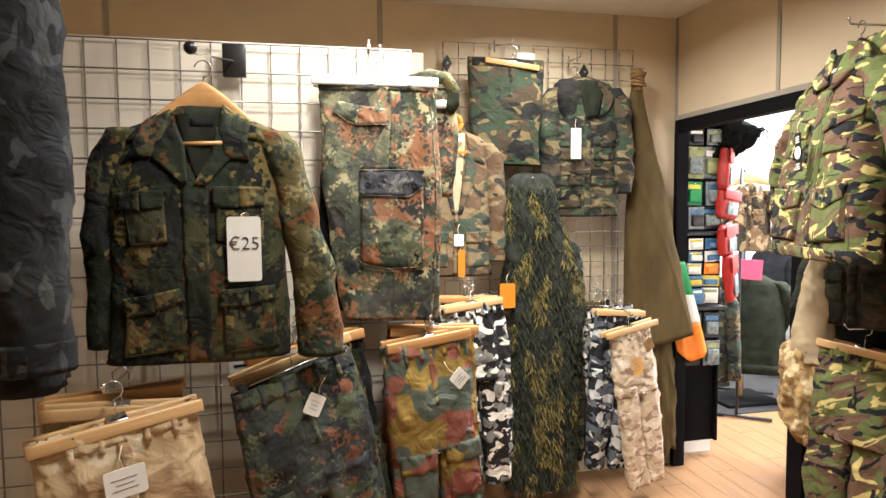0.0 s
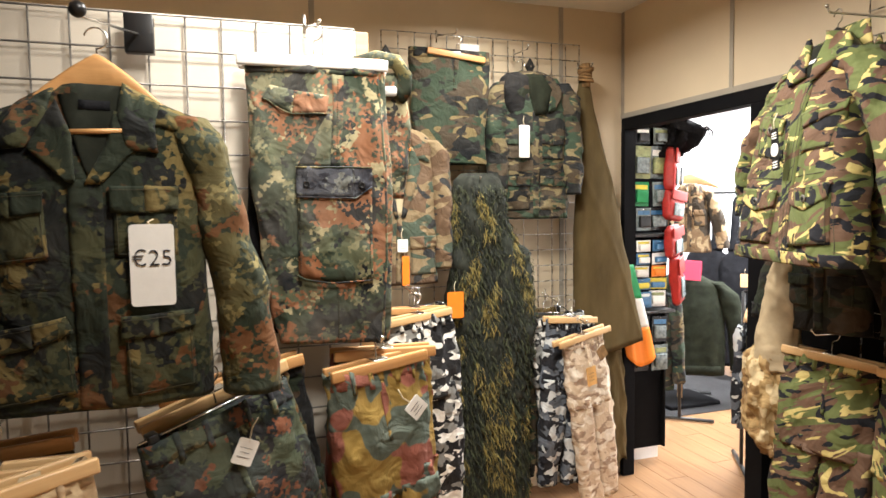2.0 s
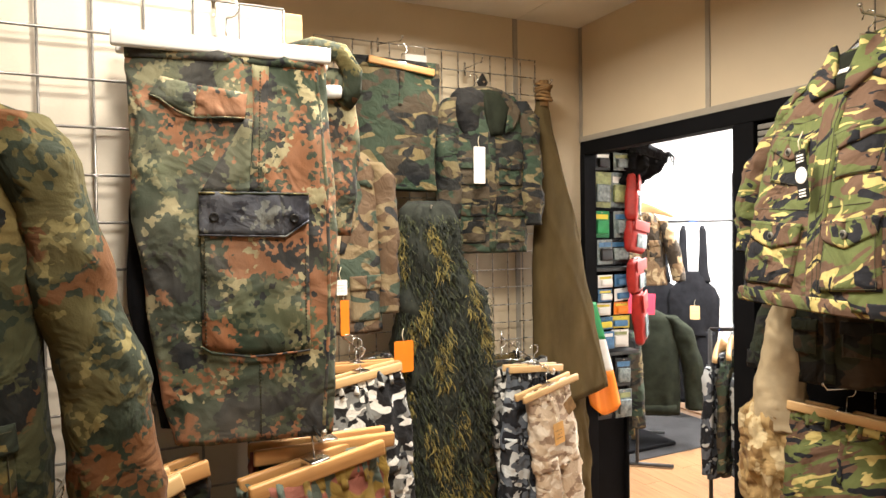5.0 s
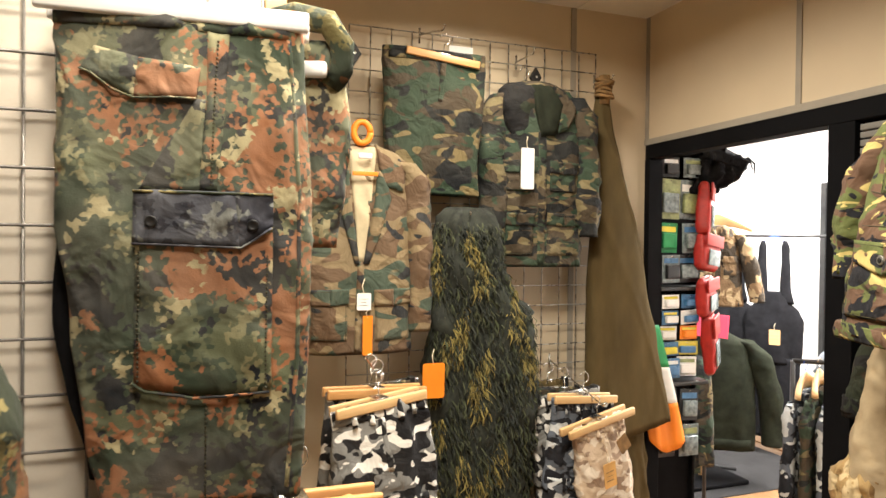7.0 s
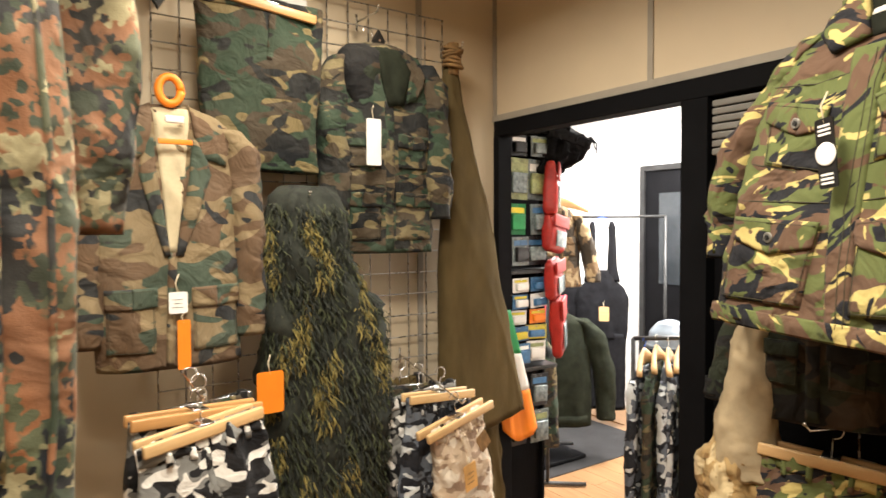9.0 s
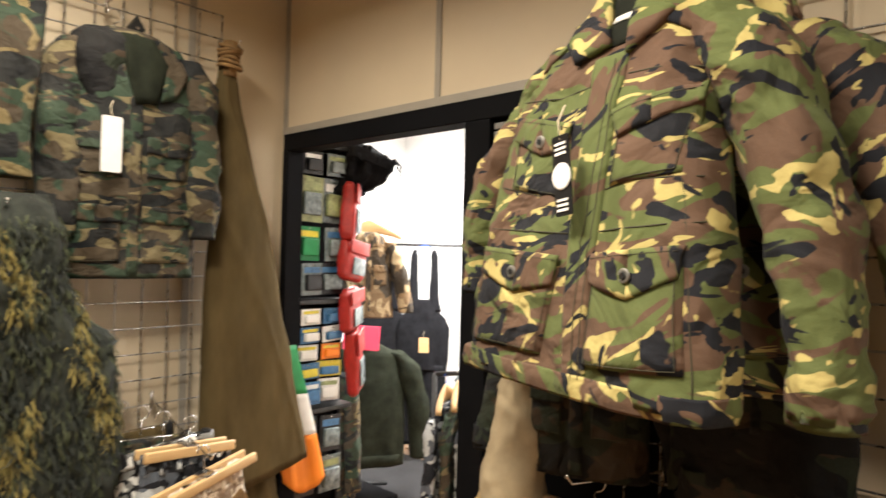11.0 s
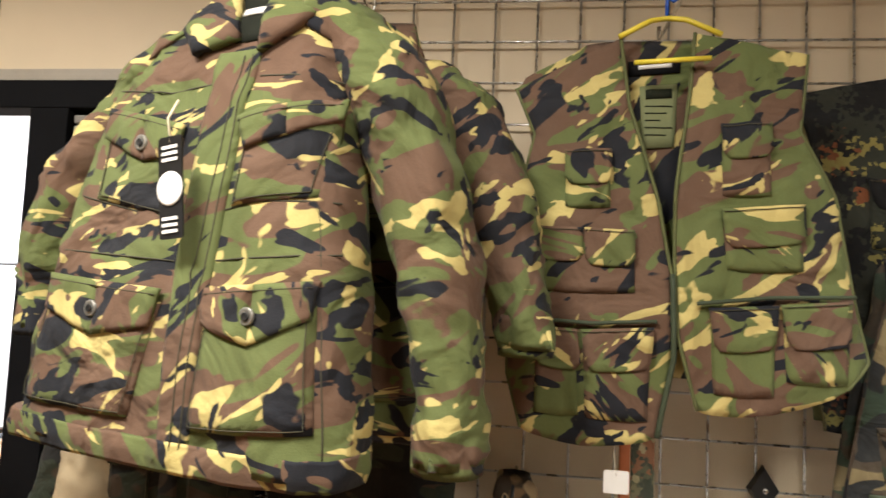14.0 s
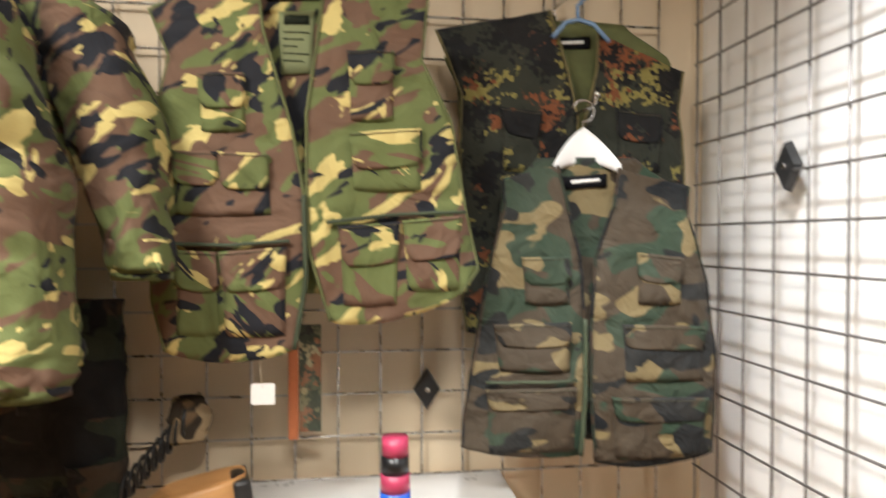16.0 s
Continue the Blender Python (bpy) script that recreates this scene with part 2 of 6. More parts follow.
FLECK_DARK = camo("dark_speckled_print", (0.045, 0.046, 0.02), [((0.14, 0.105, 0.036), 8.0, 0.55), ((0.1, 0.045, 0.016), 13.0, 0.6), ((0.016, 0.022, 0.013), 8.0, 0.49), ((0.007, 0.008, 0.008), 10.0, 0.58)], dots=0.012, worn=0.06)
# lighter than FLECK_DARK: holds the light that falls on the jacket's right sleeve
FLECK_SLEEVE = camo("lit_olive_speckled_print", (0.085, 0.072, 0.026), [((0.2, 0.165, 0.065), 10.0, 0.57), ((0.022, 0.03, 0.018), 10.0, 0.49), ((0.13, 0.055, 0.02), 9.0, 0.6)], dots=0.01, worn=0.1)
FLECK_BLACK = camo("black_speckled_print", (0.026, 0.028, 0.02), [((0.2, 0.17, 0.05), 14.0, 0.6), ((0.16, 0.055, 0.022), 13.0, 0.59), ((0.009, 0.009, 0.01), 13.0, 0.5)], dots=0.0085, worn=0.04)
JIGSAW = camo("jigsaw_print", (0.27, 0.175, 0.04), [((0.25, 0.085, 0.06), 7.0, 0.49), ((0.085, 0.105, 0.085), 8.0, 0.52)], worn=0.1)
DESERT = camo("desert_print", (0.5, 0.37, 0.22), [((0.3, 0.19, 0.1), 7.0, 0.56), ((0.68, 0.58, 0.42), 8.0, 0.57)], (1, 1, 1.6), worn=0.1, sharp=0.03)
DESERT_DIGI = camo("desert_pebble_print", (0.6, 0.47, 0.34), [((0.34, 0.24, 0.17), 14.0, 0.56), ((0.75, 0.66, 0.54), 14.0, 0.57)], (1, 1, 1.8), worn=0.1)
URBAN = camo("urban_print", (0.2, 0.2, 0.19), [((0.012, 0.012, 0.014), 15.0, 0.48), ((0.75, 0.73, 0.68), 16.0, 0.56)], (0.9, 0.9, 1.3), worn=0.05)
BLUE_GREY = camo("blue_grey_print", (0.011, 0.012, 0.016), [((0.006, 0.006, 0.008), 12.0, 0.47), ((0.035, 0.038, 0.04), 13.0, 0.6)], (1.2, 1.2, 0.8), worn=0.04, twist=0.9)
BLUE_WHITE = camo("blue_and_white_print", (0.1, 0.115, 0.14), [((0.012, 0.013, 0.018), 15.0, 0.48), ((0.5, 0.52, 0.52), 16.0, 0.57)], (0.9, 0.9, 1.2), worn=0.05)
FLECK_GREEN = camo("green_speckled_print", (0.06, 0.075, 0.045), [((0.15, 0.15, 0.085), 13.0, 0.56), ((0.022, 0.032, 0.032), 11.0, 0.49), ((0.16, 0.06, 0.03), 14.0, 0.61), ((0.012, 0.014, 0.02), 13.0, 0.57)], dots=0.009, worn=0.18)
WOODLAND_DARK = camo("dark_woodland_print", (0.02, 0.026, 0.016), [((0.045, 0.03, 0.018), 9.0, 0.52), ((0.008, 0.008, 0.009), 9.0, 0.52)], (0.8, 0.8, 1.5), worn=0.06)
PACK_GLASS = plain("dark_glass", (0.03, 0.035, 0.04), 0.08, vary=0.1)
SAND_CLOTH = plain("sand_cloth", (0.43, 0.34, 0.21), 0.85, vary=0.12, scale=12, grain=500, relief=0.5, dist=0.006)
SAND_CAMO = camo("sand_bark_print", (0.38, 0.255, 0.11), [((0.24, 0.14, 0.055), 15.0, 0.56), ((0.6, 0.47, 0.27), 17.0, 0.57)], (1, 1, 0.8), worn=0.1)
BARK = camo("bark_print", (0.16, 0.1, 0.05), [((0.035, 0.025, 0.016), 12.0, 0.5), ((0.34, 0.25, 0.14), 14.0, 0.57)], (1, 1, 0.8), worn=0.1)

# ---- mesh helpers ----


def part(name, bm, mat, parent=None, label="", smooth=True):
    me = bpy.data.meshes.new(name)
    bm.normal_update()
    bm.to_mesh(me)
    bm.free()
    me.materials.append(mat)
    if smooth:
        me.shade_smooth()
    ob = new(name, me)
    if parent is not None:
        ob.parent = parent
    if label:
        ob["label"] = label
    return ob


def thing(name, label, category, m=None, group="", kind=""):
    ob = new(name)
    ob.empty_display_size = 0.05
    if m is not None:
        ob.matrix_world = m
    return tagged(ob, label, category, group, kind)


def box(bm, x0, x1, y0, y1, z0, z1, bevel=0.0):
    r = bmesh.ops.create_cube(bm, size=1, matrix=Matrix.Translation(((x0 + x1) / 2, (y0 + y1) / 2, (z0 + z1) / 2)) @ Matrix.Diagonal((x1 - x0, y1 - y0, z1 - z0, 1)))
    if bevel:
        es = list({e for v in r["verts"] for e in v.link_edges})
        bmesh.ops.bevel(bm, geom=es, offset=bevel, segments=2, profile=0.6, affect="EDGES")
    return bm


def slab(x0, x1, y0, y1, z0, z1, bevel=0.0):
    return box(bmesh.new(), x0, x1, y0, y1, z0, z1, bevel)


def tube(bm, pts, r, n=8, r2=None):
    """A round bar along the points."""
    pts = [Vector(p) for p in pts]
    rings, side = [], None
    for i, p in enumerate(pts):
        d = (pts[min(i + 1, len(pts) - 1)] - pts[max(i - 1, 0)]).normalized()
        if side is None:
            side = d.orthogonal().normalized()
        side = (side - d * side.dot(d)).normalized()
        up = d.cross(side)
        k = i / max(1, len(pts) - 1)
        rr = r + ((r2 if r2 is not None else r) - r) * k
        rings.append([bm.verts.new(p + side * rr * math.cos(a) + up * rr * math.sin(a)) for a in (2 * math.pi * j / n for j in range(n))])
    for a, b in zip(rings, rings[1:]):
        for j in range(n):
            bm.faces.new((a[j], a[(j + 1) % n], b[(j + 1) % n], b[j]))
    bm.faces.new(rings[0][::-1])
    bm.faces.new(rings[-1])
    return bm


def arc(cx, cz, r, a0, a1, n=10, y=0.0):
    return [(cx + r * math.cos(radians(a0 + (a1 - a0) * i / n)), y, cz + r * math.sin(radians(a0 + (a1 - a0) * i / n))) for i in range(n + 1)]


class Shape:
    """A hanging cloth body: rows (z, cx, cy, rx, ry), top to bottom, joined smoothly; folds: depth of its creases."""

    def __init__(self, rows, power=2.6, folds=0.008, seed=0, freq=9.0, flow=0.35):
        self.rows = np.array(rows, float)[::-1]
        self.power, self.folds, self.seed, self.freq, self.flow = power, folds, seed, freq, flow

    def at(self, z):
        zs = self.rows[:, 0]
        z = min(max(z, zs[0]), zs[-1])
        out = []
        for c in range(1, 5):
            v = self.rows[:, c]
            i = int(min(max(np.searchsorted(zs, z) - 1, 0), len(zs) - 2))
            u = (z - zs[i]) / (zs[i + 1] - zs[i])
            s = u * u * (3 - 2 * u) * 0.5 + u * 0.5
            out.append(v[i] + (v[i + 1] - v[i]) * s)
        return out

    def crease(self, x, y, z):
        f = self.freq
        p = Vector((x * f + self.seed * 3.1, y * f * 0.6 + self.seed, z * f * self.flow + self.seed * 1.7))
        a = noise.noise(p) + 0.5 * noise.noise(p * 2.3 + Vector((x * f, 0, -z * f)))
        # sharp ridges where the cloth is pinched
        a += 0.45 * max(0.0, 1 - 7 * abs(noise.noise(p * 1.3 + Vector((z * f * 0.5, 3.3, x * f * 0.5)))))
        return self.folds * a

    def front(self, x, z):
        cx, cy, rx, ry = self.at(z)
        k = min(0.985, abs((x - cx) / rx))
        y = -ry * (1 - k ** self.power) ** (1 / self.power)
        return cy + y - self.crease(x, cy + y, z)

    def mesh(self, n=44, m=48, drop=None):
        bm = bmesh.new()
        z0, z1 = self.rows[0, 0], self.rows[-1, 0]
        rings = []
        for i in range(m + 1):
            z = z1 + (z0 - z1) * i / m
            cx, cy, rx, ry = self.at(z)
            ring = []
            for j in range(n):
                a = 2 * math.pi * j / n
                ca, sa = math.cos(a), math.sin(a)
                e = 2 / self.power
                x = cx + rx * math.copysign(abs(ca) ** e, ca)
                y = cy + ry * math.copysign(abs(sa) ** e, sa)
                d = self.crease(x, y, z)
                dz = 0.0
                if drop:
                    dz = drop(x, y) * (i / m) ** 3
                ring.append(bm.verts.new((x + d * ca * 0.6, y + d * math.copysign(1, sa) * min(1, abs(sa) * 3), z + dz)))
            rings.append(ring)
        for a, b in zip(rings, rings[1:]):
            for j in range(n):
                bm.faces.new((a[j], b[j], b[(j + 1) % n], a[(j + 1) % n]))
        # the hem turns in
        for ring, dz in ((rings[0], -0.02), (rings[-1], 0.03)):
            cen = sum((v.co for v in ring), Vector()) / n
            inner = [bm.verts.new(cen + (v.co - cen) * 0.86 + Vector((0, 0, dz))) for v in ring]
            for j in range(n):
                bm.faces.new((ring[j], ring[(j + 1) % n], inner[(j + 1) % n], inner[j]) if dz < 0 else (ring[j], inner[j], inner[(j + 1) % n], ring[(j + 1) % n]))
            bm.faces.new(inner if dz < 0 else inner[::-1])
        bmesh.ops.recalc_face_normals(bm, faces=bm.faces)
        return bm

    def patch(self, corners, thick=0.006, nx=10, nz=8, off=0.0, sag=0.0, round_=0.0):
        """A sewn-on piece with corners (x, z): top left, top right, bottom right, bottom left; sag makes its lower edge pointed."""
        bm = bmesh.new()
        tl, tr, br, bl = [Vector(c) for c in corners]
        top, base = [], []
        for i in range(nz + 1):
            v = i / nz
            rt, rb = [], []
            for j in range(nx + 1):
                u = j / nx
                p = tl * (1 - u) * (1 - v) + tr * u * (1 - v) + br * u * v + bl * (1 - u) * v
                x, z = p.x, p.y - sag * v * (1 - abs(2 * u - 1))
                edge = min(u, 1 - u) * 2
                if round_:
                    z += round_ * v * max(0, 1 - edge * 4) ** 2
                y = self.front(x, z)
                puff = thick * (0.75 + 0.35 * math.sin(math.pi * u) * math.sin(math.pi * v)) + 0.25 * thick * noise.noise(Vector((x * 30, z * 30, self.seed)))
                rt.append(bm.verts.new((x, y - off - puff, z)))
                rb.append(bm.verts.new((x, y - off + 0.004, z)))
            top.append(rt)
            base.append(rb)
        for i in range(nz):
            for j in range(nx):
                bm.faces.new((top[i][j], top[i + 1][j], top[i + 1][j + 1], top[i][j + 1]))
        ring_t = top[0] + [r[-1] for r in top[1:]] + top[-1][-2::-1] + [r[0] for r in top[-2:0:-1]]
        ring_b = base[0] + [r[-1] for r in base[1:]] + base[-1][-2::-1] + [r[0] for r in base[-2:0:-1]]
        for k in range(len(ring_t)):
            q = (k + 1) % len(ring_t)
            bm.faces.new((ring_t[k], ring_t[q], ring_b[q], ring_b[k]))
        loose = [v for v in bm.verts if not v.link_faces]
        bmesh.ops.delete(bm, geom=loose, context="VERTS")
        return bm

    def panel(self, left, right, thick=0.005, nx=12, nz=16, off=0.0, bulge=0.0):
        """A sewn-on piece between two edge lines of points (x, z), top to bottom; bulge rounds its lower edge downwards."""

        def along(line, v):
            k = v * (len(line) - 1)
            i = min(int(k), len(line) - 2)
            return Vector(line[i]).lerp(Vector(line[i + 1]), k - i)

        bm = bmesh.new()
        top, base = [], []
        for i in range(nz + 1):
            v = i / nz
            a, b = along(left, v), along(right, v)
            rt, rb = [], []
            for j in range(nx + 1):
                u = j / nx
                p = a.lerp(b, u)
                x, z = p.x, p.y - bulge * v ** 3 * math.sin(math.pi * u) ** 0.7
                y = self.front(x, z) - off
                rim = min(u, 1 - u, v, 1 - v)
                rt.append(bm.verts.new((x, y - thick * min(1, 0.55 + rim * 6), z)))
                rb.append(bm.verts.new((x, y + 0.004, z)))
            top.append(rt)
            base.append(rb)
        for i in range(nz):
            for j in range(nx):
                bm.faces.new((top[i][j], top[i + 1][j], top[i + 1][j + 1], top[i][j + 1]))
                bm.faces.new((base[i][j + 1], base[i + 1][j + 1], base[i + 1][j], base[i][j]))
        loop_t = top[0] + [r[-1] for r in top[1:]] + top[-1][-2::-1] + [r[0] for r in top[-2:0:-1]]
        loop_b = base[0] + [r[-1] for r in base[1:]] + base[-1][-2::-1] + [r[0] for r in base[-2:0:-1]]
        for k in range(len(loop_t)):
            q = (k + 1) % len(loop_t)
            bm.faces.new((loop_t[k], loop_t[q], loop_b[q], loop_b[k]))
        return bm

    def cord(self, line, r=0.003, off=0.004, n=6, steps=8):
        """A bound edge or seam that follows the cloth through points (x, z)."""
        pts = []
        for (xa, za), (xb, zb) in zip(line, line[1:]):
            for k in range(steps):
                u = k / steps
                x, z = xa + (xb - xa) * u, za + (zb - za) * u
                pts.append((x, self.front(x, z) - off, z))
        x, z = line[-1]
        return tube(bmesh.new(), pts + [(x, self.front(x, z) - off, z)], r, n)


def disc(x, y, z, r, depth=0.004, n=14):
    """A button facing the front."""
    bm = bmesh.new()
    prof = [(r, 0.0), (r, depth * 0.7), (r * 0.85, depth), (r * 0.6, depth * 0.7), (0.0008, depth * 0.7)]
    rings = [[bm.verts.new((x + a * math.cos(2 * math.pi * j / n), y - h, z + a * math.sin(2 * math.pi * j / n))) for j in range(n)] for a, h in prof]
    for a, b in zip(rings, rings[1:]):
        for j in range(n):
            bm.faces.new((a[j], a[(j + 1) % n], b[(j + 1) % n], b[j]))
    bm.faces.new(rings[-1])
    return bm

# ---- the large structure ----
WX, WY, CEIL = 2.30, 3.66, 2.835
OPEN0, OPEN1, HEAD = 2.625, 3.63, 2.13


def structure(name, bm, mat, label, smooth=False):
    return tagged(part(name, bm, mat, None, smooth=smooth), label, name.split("_")[0], kind="structure")


wall_back = structure("wall_back", slab(-1.7, WX + 0.04, WY, WY + 0.12, 0, CEIL), CREAM, "cream laminated panel wall behind the hanging grid")
wall_door = thing("wall_door", "cream panel wall with a black framed opening", "wall", kind="structure")
part("wall_panel", slab(WX, WX + 0.05, -1.4, WY - 0.004, HEAD + 0.1, CEIL), CREAM, wall_door, smooth=False)
part("wall_panel", slab(WX, WX + 0.05, -1.4, 1.72, 0, HEAD + 0.1), CREAM, wall_door, smooth=False)
part("wall_panel", slab(WX, WX + 0.05, OPEN1, WY - 0.004, 0, HEAD + 0.1), CREAM, wall_door, smooth=False)
structure("wall_left", slab(-1.82, -1.7, -1.5, WY + 0.12, 0, CEIL), CREAM, "cream panel side wall of the shop")
structure("wall_rear", slab(-1.82, WX + 0.1, -1.52, -1.4, 0, CEIL), CREAM, "cream panel wall at the end of the shop")
structure("ceiling_room", slab(-1.82, WX + 0.1, -1.52, WY + 0.12, CEIL, CEIL + 0.1), CEILING, "off-white suspended ceiling with faint tile joints")
grid = bmesh.new()
for i in range(8):
    box(grid, -1.7 + i * 0.6, -1.7 + i * 0.6 + 0.02, -1.4, WY, CEIL - 0.003, CEIL + 0.01)
    box(grid, -1.7, WX, -1.15 + i * 0.6, -1.15 + i * 0.6 + 0.02, CEIL - 0.003, CEIL + 0.01)
structure("ceiling_grid", grid, CEILING, "thin off-white ceiling tile joints")
structure("floor_base", slab(-1.82, 5.3, -1.52, 6.0, -0.1, -0.012), PLANK, "wood floor base")

door_frame = thing("door_frame", "black metal frame round the open doorway", "door frame", kind="structure")
part("head_bar", slab(WX - 0.02, WX + 0.06, 1.72, OPEN1, HEAD, HEAD + 0.07, 0.004), BLACK_FRAME, door_frame, smooth=False)
part("jamb", slab(WX - 0.02, WX + 0.06, OPEN1 - 0.035, OPEN1 + 0.003, 0, HEAD, 0.004), BLACK_FRAME, door_frame, smooth=False)
part("jamb", slab(WX - 0.02, WX + 0.06, OPEN0 - 0.1, OPEN0, 0, HEAD, 0.004), BLACK_FRAME, door_frame, smooth=False)
part("jamb", slab(WX - 0.02, WX + 0.06, 1.72, 1.78, 0, HEAD, 0.004), BLACK_FRAME, door_frame, smooth=False)
part("trim", slab(WX - 0.012, WX - 0.002, 1.66, WY - 0.01, HEAD + 0.07, HEAD + 0.1, 0.002), GREY_TRIM, door_frame, "grey strip over the frame", smooth=False)
# dark side light beside the doorway with a slatted shutter box
side_light = thing("window_1", "dark glazed side light with a grey slatted blind at the top", "window", kind="structure")
part("pane", slab(WX + 0.03, WX + 0.04, 1.78, OPEN0 - 0.1, 0, HEAD), BLACK_FRAME, side_light, smooth=False)
for i in range(7):
    part("slat", slab(WX - 0.01, WX + 0.028, 1.79, OPEN0 - 0.11, HEAD - 0.035 - i * 0.026, HEAD - 0.014 - i * 0.026, 0.004), SHUTTER, side_light, smooth=False)

# joint strips of the wall panels
for x in (0.445, 1.885, -0.975):
    structure("trim_joint", slab(x - 0.014, x + 0.014, WY - 0.006, WY - 0.001, 0, CEIL - 0.002, 0.001), GREY_TRIM, "grey joint strip between wall panels")
for y in (WY - 0.02, 2.762, 1.93):
    structure("trim_joint", slab(WX - 0.006, WX - 0.001, y - 0.012, y + 0.012, HEAD + 0.1 if y > 1.8 else 0, CEIL - 0.002, 0.001), GREY_TRIM, "grey joint strip between wall panels")

# partition with the white backing board, and the return wall
structure("wall_partition", slab(-1.7, 0.37, 2.175, 2.235, 0, 2.2, 0.002), WHITEBOARD, "white backing board of the hanging partition")
structure("trim_edge", slab(0.371, 0.41, 2.172, 2.238, 0, 2.19, 0.002), PALE_WOOD, "pale edge strip of the partition board")
structure("wall_return", slab(1.38, WX - 0.003, 0.14, 0.26, 0, CEIL - 0.002), RETURN_BOARD, "white return wall behind the grid")

# room behind the doorway
structure("wall_far_east", slab(5.2, 5.3, 0.9, 6.0, 0, 2.9), WHITE_WALL, "bright white wall of the next room")
structure("wall_far_north", slab(2.352, 5.2, 5.9, 6.0, 0, 2.9), WHITE_WALL, "bright white wall of the next room")
structure("wall_far_south", slab(2.352, 5.3, 0.9, 1.0, 0, 2.9), WHITE_WALL, "white wall of the next room")
structure("wall_far_west", slab(2.352, 2.37, 3.785, 5.9, 0, 2.9), WHITE_WALL, "white wall beside the doorway")
structure("ceiling_far", slab(2.352, 5.3, 0.9, 6.0, 2.9, 3.0), WHITE_WALL, "white ceiling of the next room")
structure("wall_stub", slab(2.372, 2.68, 3.785, 3.9, 0, 2.9), WHITE_WALL, "white wall stub behind the packet rack")
structure("floor_mat", slab(2.75, 4.6, 4.4, 5.6, 0.0, 0.008, 0.002), MAT_FLOOR, "dark carpet mat on the wood floor")

# ---- grids ----


def grid_panel(label, m, x0, x1, z0, z1, cell=0.0875, mat=WIRE):
    root = thing("wire_grid", label, "wire grid", m)
    bh = tube(bmesh.new(), [(x0, 0, 0), (x1, 0, 0)], 0.0028, 6)
    bv = tube(bmesh.new(), [(0, 0, z0), (0, 0, z1)], 0.0028, 6)
    h0, v0 = part("wire", bh, mat, root), part("wire", bv, mat, root)
    h0.location = (0, 0, z0)
    v0.location = (x0, 0.0056, 0)
    for i in range(1, round((z1 - z0) / cell) + 1):
        o = new("wire", h0.data)
        o.parent, o.location = root, (0, 0, z0 + i * (z1 - z0) / round((z1 - z0) / cell))
    for i in range(1, round((x1 - x0) / cell) + 1):
        o = new("wire", v0.data)
        o.parent, o.location = root, (x0 + i * (x1 - x0) / round((x1 - x0) / cell), 0.0056, 0)
    return root


GRID_A = grid_panel("grey wire grid panel on the white board", pose(0, 2.155, 0), -1.374, 0.366, 0.36, 2.19, 0.0915)
GRID_B = grid_panel("fine silver wire grid panel on the cream wall", pose(0, 3.62, 0), 0.80, 1.987, 0.783, 2.613, 0.0915, WIRE_LIGHT)
GRID_C = grid_panel("silver wire grid panel on the tan wall", pose(2.275, 0, 0, 0, 0, -90), -2.06, -0.38, 0.701, 2.563, 0.0933, WIRE_LIGHT)
GRID_D = grid_panel("grey wire grid panel on the return wall", pose(0, 0.305, 0, 0, 0, 180), -2.25, -1.41, 0.705, 2.565, 0.0935)


def connector(x, y, z, rz):
    """A diamond-shaped joint plate of the grids."""
    root = thing("grid_connector", "dark diamond-shaped metal grid connector", "connector", pose(x, y, z, 0, 0, rz), "grid connectors")
    bm = bmesh.new()
    f = [bm.verts.new(p) for p in ((0, -0.012, 0.042), (0.027, -0.012, 0), (0, -0.012, -0.042), (-0.027, -0.012, 0))]
    b = [bm.verts.new((v.co.x * 1.15, 0.004, v.co.z * 1.15)) for v in f]
    bm.faces.new(f)
    for i in range(4):
        bm.faces.new((f[i], b[i], b[(i + 1) % 4], f[(i + 1) % 4]))
    bmesh.ops.recalc_face_normals(bm, faces=bm.faces)
    part("plate", bm, DARK_METAL, root, smooth=False)
    part("screw", disc(0, -0.012, 0, 0.006), CHROME, root)


# ---- hangers, arms and tags ----


def hook_pts(top=0.075, r=0.022):
    return [(0, 0, 0), (0, 0, top - r)] + arc(-r * 0.0 - 0.0, top, r, -90, -90 + 1, 1)[:1] + arc(0, top, r, -60, 170, 12)


